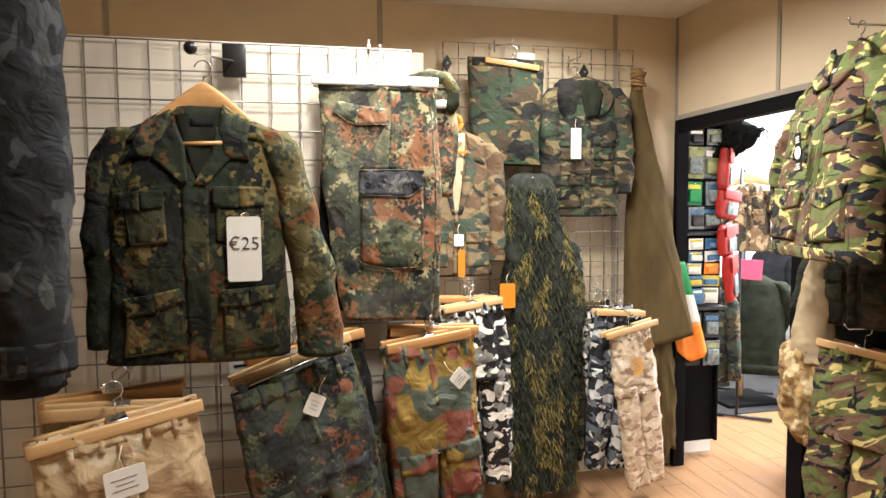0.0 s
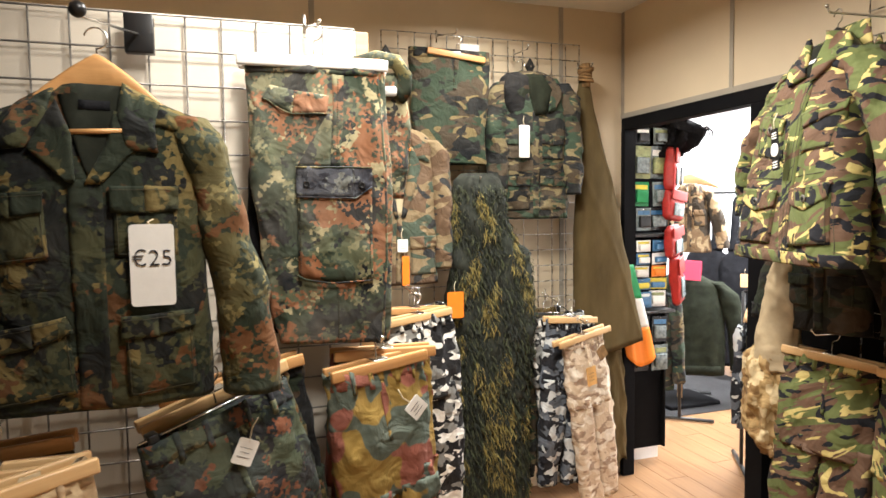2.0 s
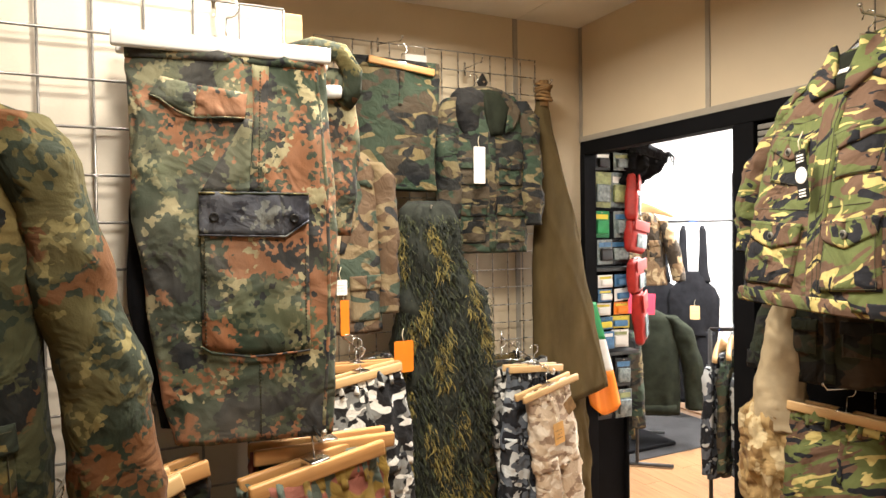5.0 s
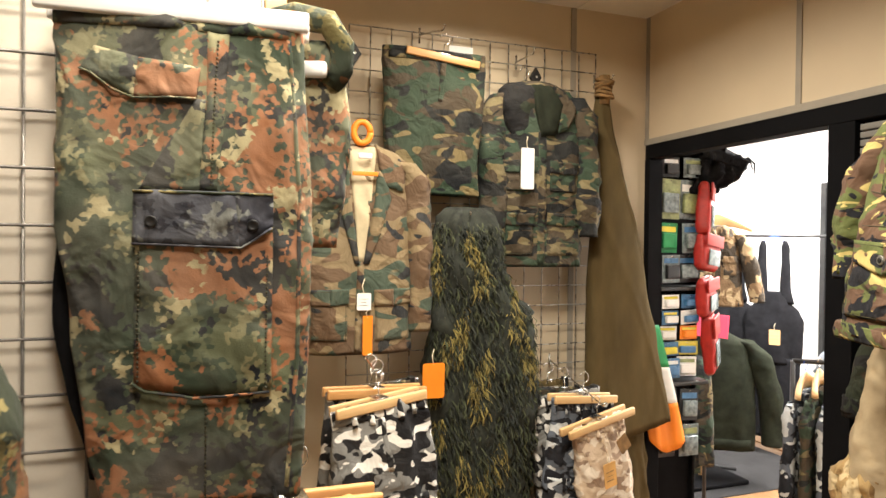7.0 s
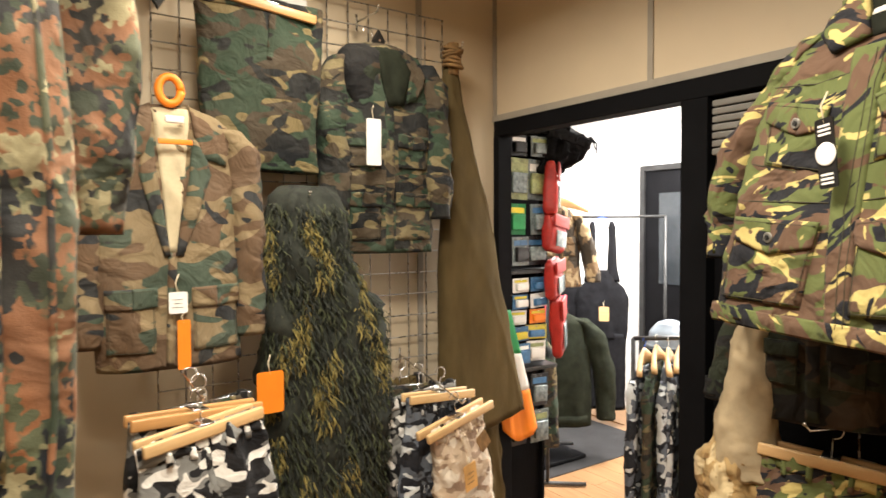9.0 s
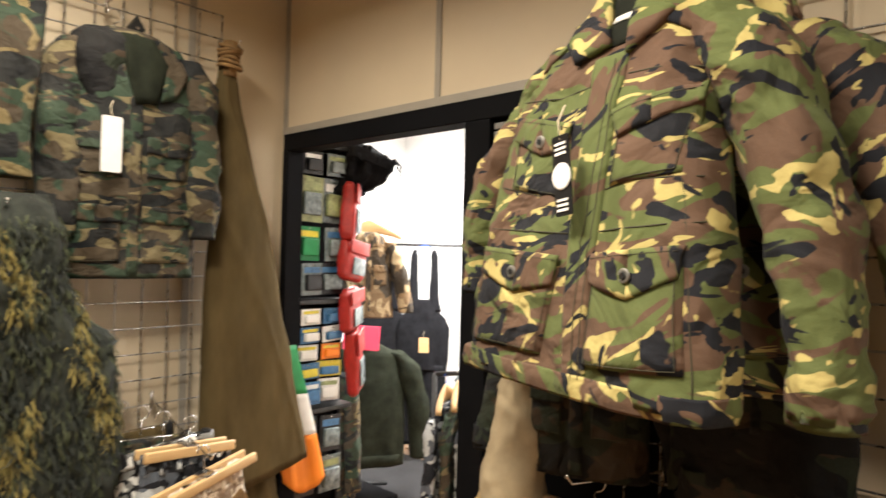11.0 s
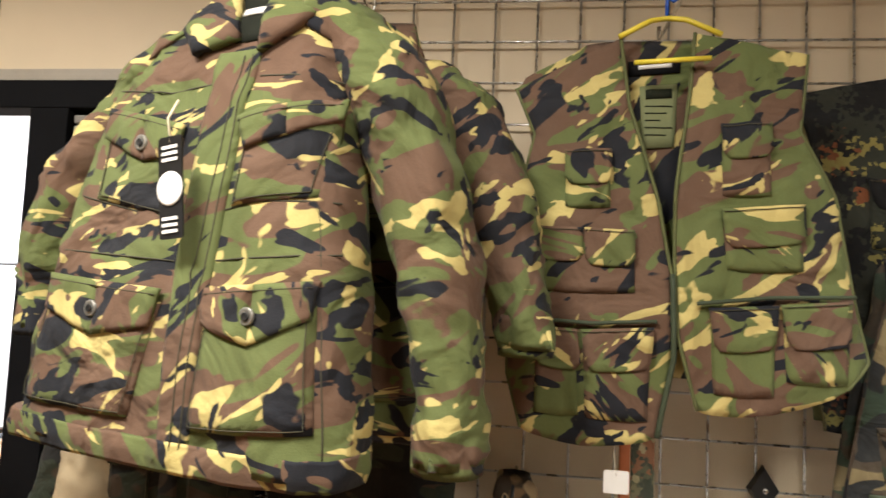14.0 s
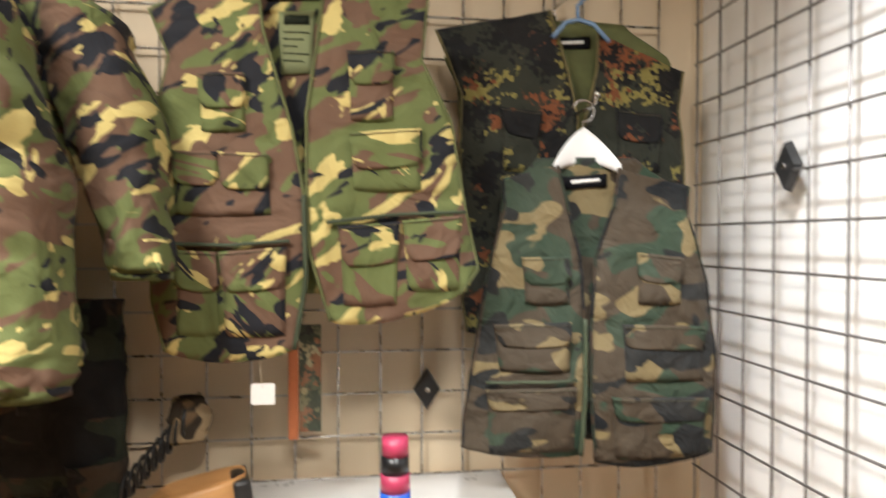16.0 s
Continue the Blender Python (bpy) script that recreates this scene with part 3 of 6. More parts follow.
def coat_hanger(label, m, mat=HANGER_WOOD, half=0.2, drop=0.07, thick=0.02, hook=CHROME, bar=False, arch=1.4):
    """A shaped coat hanger; its neck is the origin."""
    root = thing("coat_hanger", label, "hanger", m, "hangers")
    bm = bmesh.new()
    n, rings = 18, []
    for i in range(n + 1):
        u = -1 + 2 * i / n
        x = u * half
        zc = -drop * abs(u) ** arch
        hh = 0.042 * (1 - 0.75 * abs(u) ** 0.9)
        yy = -0.03 * abs(u) ** 2
        tt = thick * (0.5 + 0.25 * abs(u))
        rings.append([bm.verts.new((x, yy + tt * a, zc + hh * b)) for a, b in ((-1, -0.7), (-0.6, -1), (0.6, -1), (1, -0.7), (1, 0.7), (0.6, 1), (-0.6, 1), (-1, 0.7))])
    for a, b in zip(rings, rings[1:]):
        for j in range(8):
            bm.faces.new((a[j], a[(j + 1) % 8], b[(j + 1) % 8], b[j]))
    bm.faces.new(rings[0])
    bm.faces.new(rings[-1][::-1])
    bmesh.ops.recalc_face_normals(bm, faces=bm.faces)
    part("shoulder_bar", bm, mat, root)
    part("hook", tube(bmesh.new(), [(0, 0, 0.015)] + hook_pts()[1:], 0.002, 6), hook, root)
    if bar:
        part("bar", tube(bmesh.new(), [(-half * 0.85, -0.02, -drop - 0.02), (half * 0.85, -0.02, -drop - 0.02)], 0.006, 8), mat, root)
    return root


def clamp_hanger(label, m, width=0.36, mat=PALE_WOOD, clips=False):
    """A trouser hanger: two bars that clamp the waistband, and a hook. The origin is the middle of the bar."""
    root = thing("trouser_hanger", label, "hanger", m, "hangers")
    if clips:
        part("rod", tube(bmesh.new(), [(-width / 2, 0, 0), (width / 2, 0, 0)], 0.004, 8), CHROME, root)
        for x in (-width * 0.42, width * 0.42):
            part("clip", slab(x - 0.012, x + 0.012, -0.016, 0.016, -0.035, 0.012, 0.004), BLACK_PLASTIC, root)
    else:
        part("front_bar", slab(-width / 2, width / 2, -0.034, -0.018, -0.016, 0.016, 0.005), mat, root)
        part("back_bar", slab(-width / 2, width / 2, 0.018, 0.034, -0.016, 0.016, 0.005), mat, root)
        part("clasp", slab(-0.022, 0.022, -0.03, 0.03, 0.008, 0.02, 0.003), CHROME, root)
    part("hook", tube(bmesh.new(), [(0, 0, 0.012)] + [(p[0], p[1], p[2] + 0.01) for p in hook_pts()[1:]], 0.002, 6), CHROME, root)
    return root


def display_arm(a, b, label="long chrome hook fixed to the wire grid", big=False):
    """A straight arm from the grid at a to its free end b."""
    root = thing("hanging_hook", label, "hook", None, "grid hooks")
    d = (Vector(b) - Vector(a)).normalized()
    tip = Vector(b)
    part("rod", tube(bmesh.new(), [a, tip, tip + d * 0.012 + Vector((0, 0, 0.018))], 0.0035, 7), CHROME, root)
    c = Vector(a) + d * 0.006
    if big:
        s = Vector((1, 0, 0))
        bm = bmesh.new()
        box(bm, c.x - 0.035, c.x + 0.035, c.y - 0.02, c.y + 0.012, c.z - 0.05, c.z + 0.05, 0.004)
        part("bracket", bm, BLACK_PLASTIC, root)
        bm = bmesh.new()
        bmesh.ops.create_uvsphere(bm, u_segments=14, v_segments=10, radius=0.017, matrix=Matrix.Translation(tip + Vector((0, 0, 0.012))))
        part("end_cap", bm, BLACK_PLASTIC, root)
    else:
        part("bracket", tube(bmesh.new(), [c + Vector((0, 0, 0.03)), c - Vector((0, 0, 0.035))], 0.005, 7), CHROME, root)
        bm = bmesh.new()
        bmesh.ops.create_uvsphere(bm, u_segments=10, v_segments=8, radius=0.006, matrix=Matrix.Translation(tip + d * 0.012 + Vector((0, 0, 0.018))))
        part("end_cap", bm, CHROME, root)
    return root


def lettering(text, size, m, mat, parent, depth=0.0006):
    cu = bpy.data.curves.new("lettering", "FONT")
    cu.body, cu.size, cu.extrude, cu.align_x, cu.align_y, cu.offset = text, size, depth, "CENTER", "CENTER", -0.016 * size
    tmp = bpy.data.objects.new("lettering_source", cu)
    scene.collection.objects.link(tmp)
    me = bpy.data.meshes.new_from_object(tmp.evaluated_get(bpy.context.evaluated_depsgraph_get()))
    bpy.data.objects.remove(tmp)
    me.materials.clear()
    me.materials.append(mat)
    ob = new("lettering", me)
    ob.parent, ob.matrix_basis = parent, m
    return ob


def price_tag(label, m, w=0.06, h=0.06, mat=CARD, lines=3, cord=0.05, text="", name="price_tag"):
    """A card facing its -y side, hung by a cord from its top edge."""
    root = thing(name, label, "tag", m, "tags")
    bm, r = bmesh.new(), min(w, h) * 0.1
    ring = []
    for cx, cz, a in ((w / 2 - r, -r, 0), (r - w / 2, -r, 90), (r - w / 2, r - h, 180), (w / 2 - r, r - h, 270)):
        ring += [(cx + r * math.cos(radians(a + 22.5 * k)), cz + r * math.sin(radians(a + 22.5 * k))) for k in range(5)]
    near, far = [[bm.verts.new((x, y + 0.012 * (z / h) ** 2 * h, z)) for x, z in ring] for y in (-0.0012, 0.0012)]
    bm.faces.new(near[::-1])
    bm.faces.new(far)
    for k in range(len(ring)):
        bm.faces.new((near[k], near[(k + 1) % len(ring)], far[(k + 1) % len(ring)], far[k]))
    card = part("card", bm, mat, root, smooth=False)
    if cord:
        part("cord", tube(bmesh.new(), [(0, 0, -0.008), (-0.006, 0.002, cord * 0.5), (0.004, 0.01, cord)], 0.0016, 5), STRING, root)
    if text:
        lettering(text, w * 0.56, pose(0, -0.0022, -h * 0.42, 90, 0, 0), INK, card)
    for i in range(lines):
        k = 0.34 - 0.1 * (i % 2)
        part("print_line", slab(-w * k, w * k * 0.8, -0.002, -0.001, -h * (0.35 + 0.18 * i) - 0.0005, -h * (0.35 + 0.18 * i) + 0.0005), INK, card, smooth=False)
    return root

for cloth in (BLACK_FRAME, BLACK_CLOTH, DARK_OLIVE, SHADOW_LINING, OLIVE_CLOTH):
    cloth.node_tree.nodes["Principled BSDF"].inputs["Specular IOR Level"].default_value = 0.1

# ---- garments: each hangs from its origin, front towards -y ----


def sleeve(side, rows, mat, root, seed, folds=0.01, cuff=None, n=26):
    s = Shape([(z, side * x, y, rx, ry) for z, x, y, rx, ry in rows], 2.2, folds, seed, 11, 0.8)
    arm = part("sleeve", s.mesh(n, 40), mat, root)
    if cuff:
        z, x, y, rx, ry = rows[-1]
        c = Shape([(z + 0.05, side * (x - 0.004), y, rx * 1.02, ry * 1.05), (z - 0.012, side * x, y, rx * 1.02, ry * 1.05)], 2.2, 0.003, seed + 5, 20)
        part("cuff", c.mesh(n, 6), cuff, arm)
    return s


def pocket(body, x0, x1, z0, z1, mat, root, flap=0.06, sag=0.012, thick=0.009, flap_mat=None, skew=0.0, button=None, both=True):
    """A patch pocket with a flap; z0 is its top."""
    if both:
        root = part("pocket", body.patch([(x0 + 0.004, z0 - flap * 0.5), (x1 - 0.004, z0 - flap * 0.5 - skew), (x1 - 0.004, z1 - skew), (x0 + 0.004, z1)], thick, 10, 10), mat, root)
        e = 0.001
        zt = z0 - flap * 0.5
        for xa, xb, za, zb in ((x0 + 0.007, x0 + 0.007 + e, zt, z1 + 0.006), (x1 - 0.007 - e, x1 - 0.007, zt - skew, z1 - skew + 0.006)):
            part("seam", body.patch([(xa, za), (xb, za), (xb, zb), (xa, zb)], 0.001, 1, 8, thick * 0.92), SEAM, root)
        part("seam", body.patch([(x0 + 0.007, z1 + 0.006), (x1 - 0.007, z1 - skew + 0.006), (x1 - 0.007, z1 - skew + 0.006 - e), (x0 + 0.007, z1 + 0.006 - e)], 0.001, 8, 1, thick * 0.92), SEAM, root)
    part("pocket_flap", body.patch([(x0, z0), (x1, z0 - skew), (x1, z0 - skew - flap), (x0, z0 - flap)], 0.008, 14, 6, thick * 0.95, sag), flap_mat or mat, root)
    if button:
        for bx in button[1:]:
            z = z0 - flap * 0.62
            part("button", disc(bx, body.front(bx, z) - thick * 0.95 - 0.0085, z, 0.0105), button[0], root)


def field_jacket(m):
    root = thing("field_jacket", "dark speckled camouflage field jacket with open collar on a wooden hanger", "jacket", m)
    b = Shape([(0.005, 0, 0.01, 0.07, 0.05), (-0.02, 0, 0.005, 0.115, 0.055), (-0.055, 0, 0, 0.19, 0.062), (-0.085, -0.01, 0, 0.212, 0.075), (-0.2, -0.015, -0.005, 0.212, 0.088),
               (-0.4, -0.015, -0.005, 0.212, 0.09), (-0.54, -0.015, 0, 0.222, 0.088), (-0.655, -0.02, 0, 0.228, 0.085)], 2.5, 0.012, 3, 8)
    part("body", b.mesh(60, 60), FLECK_DARK, root)
    # dark patch paints the shaded inside of the neck
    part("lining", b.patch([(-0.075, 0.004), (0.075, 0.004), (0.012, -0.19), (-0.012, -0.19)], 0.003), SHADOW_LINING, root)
    part("hanger_bar", tube(bmesh.new(), [(-0.05, b.front(0, -0.095) - 0.008, -0.097), (0.05, b.front(0, -0.095) - 0.008, -0.092)], 0.0055, 8), HANGER_WOOD, root, "wooden hanger bar in the neck")
    part("neck_label", b.patch([(-0.028, -0.03), (0.028, -0.03), (0.028, -0.05), (-0.028, -0.05)], 0.001, 4, 2, 0.004), BLACK_CLOTH, root)
    part("collar", b.panel([(-0.14, -0.03), (-0.165, -0.1), (-0.185, -0.135)], [(-0.075, 0.012), (-0.085, -0.06), (-0.12, -0.128)], 0.008, 10, 10, 0.006), FLECK_DARK, root)
    part("lapel", b.panel([(-0.09, -0.07), (-0.118, -0.13), (-0.045, -0.2)], [(-0.07, -0.03), (-0.04, -0.1), (-0.034, -0.195)], 0.007, 8, 10, 0.008), FLECK_DARK, root)
    part("collar", b.panel([(0.05, 0.012), (0.04, -0.06), (0.055, -0.13)], [(0.12, -0.025), (0.11, -0.08), (0.115, -0.135)], 0.008, 10, 10, 0.006), FLECK_DARK, root)
    part("lapel", b.panel([(0.035, -0.05), (0.02, -0.12), (-0.02, -0.2)], [(0.06, -0.06), (0.07, -0.13), (0.01, -0.2)], 0.006, 8, 10, 0.005), FLECK_DARK, root)
    part("placket", b.panel([(-0.05, -0.19), (-0.045, -0.65)], [(0.012, -0.19), (0.012, -0.65)], 0.005, 6, 30), FLECK_DARK, root)
    flap_pocket(b, [(-0.207, -0.219), (-0.09, -0.212), (-0.094, -0.255), (-0.2, -0.264)], [(-0.195, -0.24), (-0.093, -0.23), (-0.085, -0.345), (-0.177, -0.354)], FLECK_DARK, root)
    flap_pocket(b, [(0.024, -0.203), (0.15, -0.203), (0.15, -0.252), (0.024, -0.256)], [(0.03, -0.22), (0.146, -0.22), (0.146, -0.345), (0.03, -0.345)], FLECK_DARK, root)
    flap_pocket(b, [(-0.2, -0.484), (-0.062, -0.458), (-0.048, -0.492), (-0.19, -0.532)], [(-0.19, -0.5), (-0.06, -0.48), (-0.05, -0.615), (-0.2, -0.635)], FLECK_DARK, root, thick=0.01)
    flap_pocket(b, [(0.036, -0.465), (0.172, -0.46), (0.175, -0.496), (0.036, -0.512)], [(0.04, -0.48), (0.168, -0.478), (0.174, -0.625), (0.044, -0.63)], FLECK_DARK, root, thick=0.01)
    part("shoulder_strap", b.patch([(0.1, -0.03), (0.2, -0.068), (0.2, -0.098), (0.1, -0.075)], 0.006, 8, 4), FLECK_DARK, root)
    part("shoulder_strap", b.patch([(-0.2, -0.068), (-0.1, -0.03), (-0.1, -0.075), (-0.2, -0.098)], 0.006, 8, 4), FLECK_DARK, root)
    # same cloth as the body; the lit side is painted with the lighter print
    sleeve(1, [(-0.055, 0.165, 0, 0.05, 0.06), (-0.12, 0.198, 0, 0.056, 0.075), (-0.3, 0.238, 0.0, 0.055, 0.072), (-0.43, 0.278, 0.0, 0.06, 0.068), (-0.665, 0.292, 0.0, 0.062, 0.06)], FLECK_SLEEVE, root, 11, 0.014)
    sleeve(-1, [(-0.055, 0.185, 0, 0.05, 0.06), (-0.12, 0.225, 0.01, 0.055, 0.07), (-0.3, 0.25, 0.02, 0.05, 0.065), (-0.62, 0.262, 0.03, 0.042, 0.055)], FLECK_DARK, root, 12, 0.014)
    return b


def cargo_trousers(m, label, mat, w0=0.2, w1=0.155, length=0.76, depth=0.04, pocket_mat=None, big=True, slant=0.03, seed=1):
    """Trousers folded over a bar, shown from the side seam."""
    root = thing("cargo_trousers", label, "trousers", m)
    if big:
        rows = [(0.02, 0.0, 0, 0.185, depth * 0.45), (-0.03, 0.004, 0, 0.186, depth * 0.7), (-0.28, 0.025, 0, 0.188, depth), (-0.53, 0.04, 0, 0.178, depth * 1.1), (-0.67, 0.05, 0, 0.163, depth * 1.1), (-length, 0.06, 0, 0.15, depth)]
    else:
        rows = [(0.02, 0, 0, w0, depth * 0.45), (-0.03, 0, 0, w0 * 1.0, depth * 0.7), (-length * 0.4, slant * 0.4, 0, w0 * 0.97, depth), (-length * 0.75, slant * 0.9, 0, w0 * 0.9, depth * 1.1), (-length, slant * 1.5, 0, w1, depth)]
    b = Shape(rows, 3.2, 0.012, seed, 8, 0.5)
    part("folded_cloth", b.mesh(64, 64), mat, root)
    part("waistband", b.patch([(-w0 * 0.9, 0.018), (w0 * 0.9, 0.018), (w0 * 0.9, -0.03), (-w0 * 0.9, -0.03)], 0.004, 20, 4), mat, root)
    if not big:
        part("fly_seam", b.patch([(0.02, -0.035), (0.045, -0.035), (0.03, -length * 0.34), (0.015, -length * 0.34)], 0.004, 4, 16), mat, root)
        return b
    part("side_pocket_flap", b.panel([(-0.115, -0.064), (-0.135, -0.1)], [(-0.05, -0.078), (-0.056, -0.14)], 0.006, 10, 8, 0.002), mat, root)
    part("side_pocket_flap", b.panel([(-0.05, -0.078), (-0.056, -0.14)], [(0.04, -0.088), (0.036, -0.136)], 0.006, 10, 8, 0.002), mat, root)
    part("flap_edge", b.cord([(-0.135, -0.1), (-0.118, -0.106), (-0.085, -0.13), (-0.056, -0.14), (0.036, -0.137)], 0.0016, 0.0068), mat, root)
    part("fly_seam", b.panel([(0.048, -0.03), (0.052, -0.16), (0.044, -0.275)], [(0.08, -0.03), (0.078, -0.16), (0.07, -0.275)], 0.004, 4, 20), mat, root)
    part("front_gusset", b.panel([(0.036, -0.137), (-0.044, -0.28)], [(0.05, -0.137), (0.045, -0.28)], 0.004, 8, 12), mat, root)
    part("cargo_pocket", b.panel([(-0.042, -0.32), (-0.038, -0.575)], [(0.156, -0.315), (0.162, -0.585)], 0.014, 18, 18, 0, 0.008), mat, root)
    part("cargo_flap", b.panel([(-0.046, -0.28), (-0.044, -0.36)], [(0.1, -0.277), (0.11, -0.362)], 0.006, 14, 8, 0.016), pocket_mat or mat, root, "darker faded flap")
    part("cargo_flap", b.panel([(0.1, -0.277), (0.11, -0.362)], [(0.156, -0.276), (0.157, -0.328)], 0.006, 8, 8, 0.016), pocket_mat or mat, root, "darker faded flap")
    part("flap_edge", b.cord([(-0.046, -0.283), (0.156, -0.279)], 0.0022, 0.021), FLECK_SLEEVE, root, "worn pale flap seam")
    part("flap_edge", b.cord([(-0.044, -0.361), (0.112, -0.362), (0.156, -0.33)], 0.0018, 0.021), pocket_mat or mat, root)
    part("pocket_edge", b.cord([(-0.04, -0.57), (-0.02, -0.582), (0.05, -0.592), (0.16, -0.584)], 0.0024, 0.013), mat, root)
    for x in (-0.018, 0.128):
        part("button", disc(x, b.front(x, -0.327) - 0.022, -0.327, 0.009, 0.005), BLACK_PLASTIC, root, "black button")
    rng = random.Random(seed)
    for line, n in (([(0.064, -0.04), (0.062, -0.27)], 34), ([(0.15, -0.37), (0.154, -0.58)], 30), ([(0.066, -0.6), (0.07, -0.75)], 22), ([(-0.035, -0.37), (-0.031, -0.57)], 28)):
        # a row of puckered stitches
        bm = bmesh.new()
        for k in range(n):
            u = (k + 0.5) / n
            x, z = line[0][0] + (line[1][0] - line[0][0]) * u, line[0][1] + (line[1][1] - line[0][1]) * u
            y = b.front(x, z) - (0.0135 if -0.58 < z < -0.36 else 0.0045)
            box(bm, x - 0.0012, x + 0.0012, y - 0.0008, y + 0.002, z - 0.0018, z + 0.0012 + rng.uniform(0, 0.0006))
        part("stitching", bm, SEAM, root)
    part("folded_edge", b.cord([(0.17, -0.03), (0.195, -0.28), (0.2, -0.53), (0.19, -0.74)], 0.004, 0.0), mat, root)
    return b


def hung_trousers(m, label, mat, w=0.18, length=1.0, depth=0.05, seed=2, flap=None, pleat=True):
    """Trousers hung by the waistband, legs hanging free."""
    root = thing("hung_trousers", label, "trousers", m)
    hips = Shape([(0.015, 0, 0, w, depth * 0.35), (-0.04, 0, 0, w * 1.0, depth * 0.6), (-0.22, 0, 0, w * 1.05, depth), (-0.36, 0, 0, w * 1.05, depth)], 3.0, 0.02, seed, 17, 0.1)
    part("seat_section", hips.mesh(48, 26), mat, root)
    part("waistband", hips.patch([(-w * 0.97, 0.014), (w * 0.97, 0.014), (w * 0.97, -0.032), (-w * 0.97, -0.032)], 0.004, 16, 4), mat, root)
    for s in (-1, 1):
        leg = Shape([(-0.3, s * w * 0.52, 0, w * 0.52, depth * 0.95), (-0.6, s * w * 0.53, 0, w * 0.48, depth), (-length, s * w * 0.5, 0.01, w * 0.4, depth * 0.8)], 2.5, 0.02, seed + s, 15, 0.12)
        part("leg", leg.mesh(32, 36), mat, root)
        if flap:
            pocket(leg, s * w * 0.52 - w * 0.4, s * w * 0.52 + w * 0.4, -0.34, -0.52, mat, root, 0.06, 0.004, 0.01)
    part("fly", hips.patch([(-0.012, -0.03), (0.018, -0.03), (0.012, -0.2), (-0.006, -0.2)], 0.004, 4, 10), mat, root)
    for x in (-w * 0.6, -w * 0.25, w * 0.3, w * 0.65):
        part("belt_loop", hips.patch([(x - 0.007, 0.018), (x + 0.007, 0.018), (x + 0.007, -0.045), (x - 0.007, -0.045)], 0.004, 2, 4, 0.004), mat, root)
    return hips


def flap_pocket(body, flap, pouch, mat, root, tip=None, button=None, thick=0.007):
    """A pocket from corners (x, z): top left, top right, bottom right, bottom left; the flap's lower edge runs to a tip."""
    if pouch:
        tl, tr, br, bl = pouch
        root = part("pocket", body.panel([tl, bl], [tr, br], thick, 12, 12), mat, root)
        part("seam", body.cord([(tl[0] + 0.006, tl[1]), (bl[0] + 0.006, bl[1] + 0.006), (br[0] - 0.006, br[1] + 0.006), (tr[0] - 0.006, tr[1])], 0.0008, thick + 0.0004, 4), SEAM, root)
    tl, tr, br, bl = flap
    tip = tip or ((bl[0] + br[0]) / 2, (bl[1] + br[1]) / 2 - 0.004)
    mid = ((tl[0] + tr[0]) / 2 * 0.4 + tip[0] * 0.6, (tl[1] + tr[1]) / 2)
    part("pocket_flap", body.panel([tl, bl], [mid, tip], 0.005, 8, 8, thick + 0.002), mat, root)
    part("pocket_flap", body.panel([mid, tip], [tr, br], 0.005, 8, 8, thick + 0.002), mat, root)
    part("seam", body.cord([(tl[0] + 0.003, tl[1] - 0.008), (mid[0], mid[1] - 0.008), (tr[0] - 0.003, tr[1] - 0.008)], 0.0008, thick + 0.0068, 4), SEAM, root)
    if button:
        x, z = button
        part("button", disc(x, body.front(x, z) - thick - 0.0065, z, 0.0115), PEWTER, root, "dull metal button")
        part("button_rim", disc(x, body.front(x, z) - thick - 0.0105, z, 0.0055, 0.002), DARK_METAL, root)


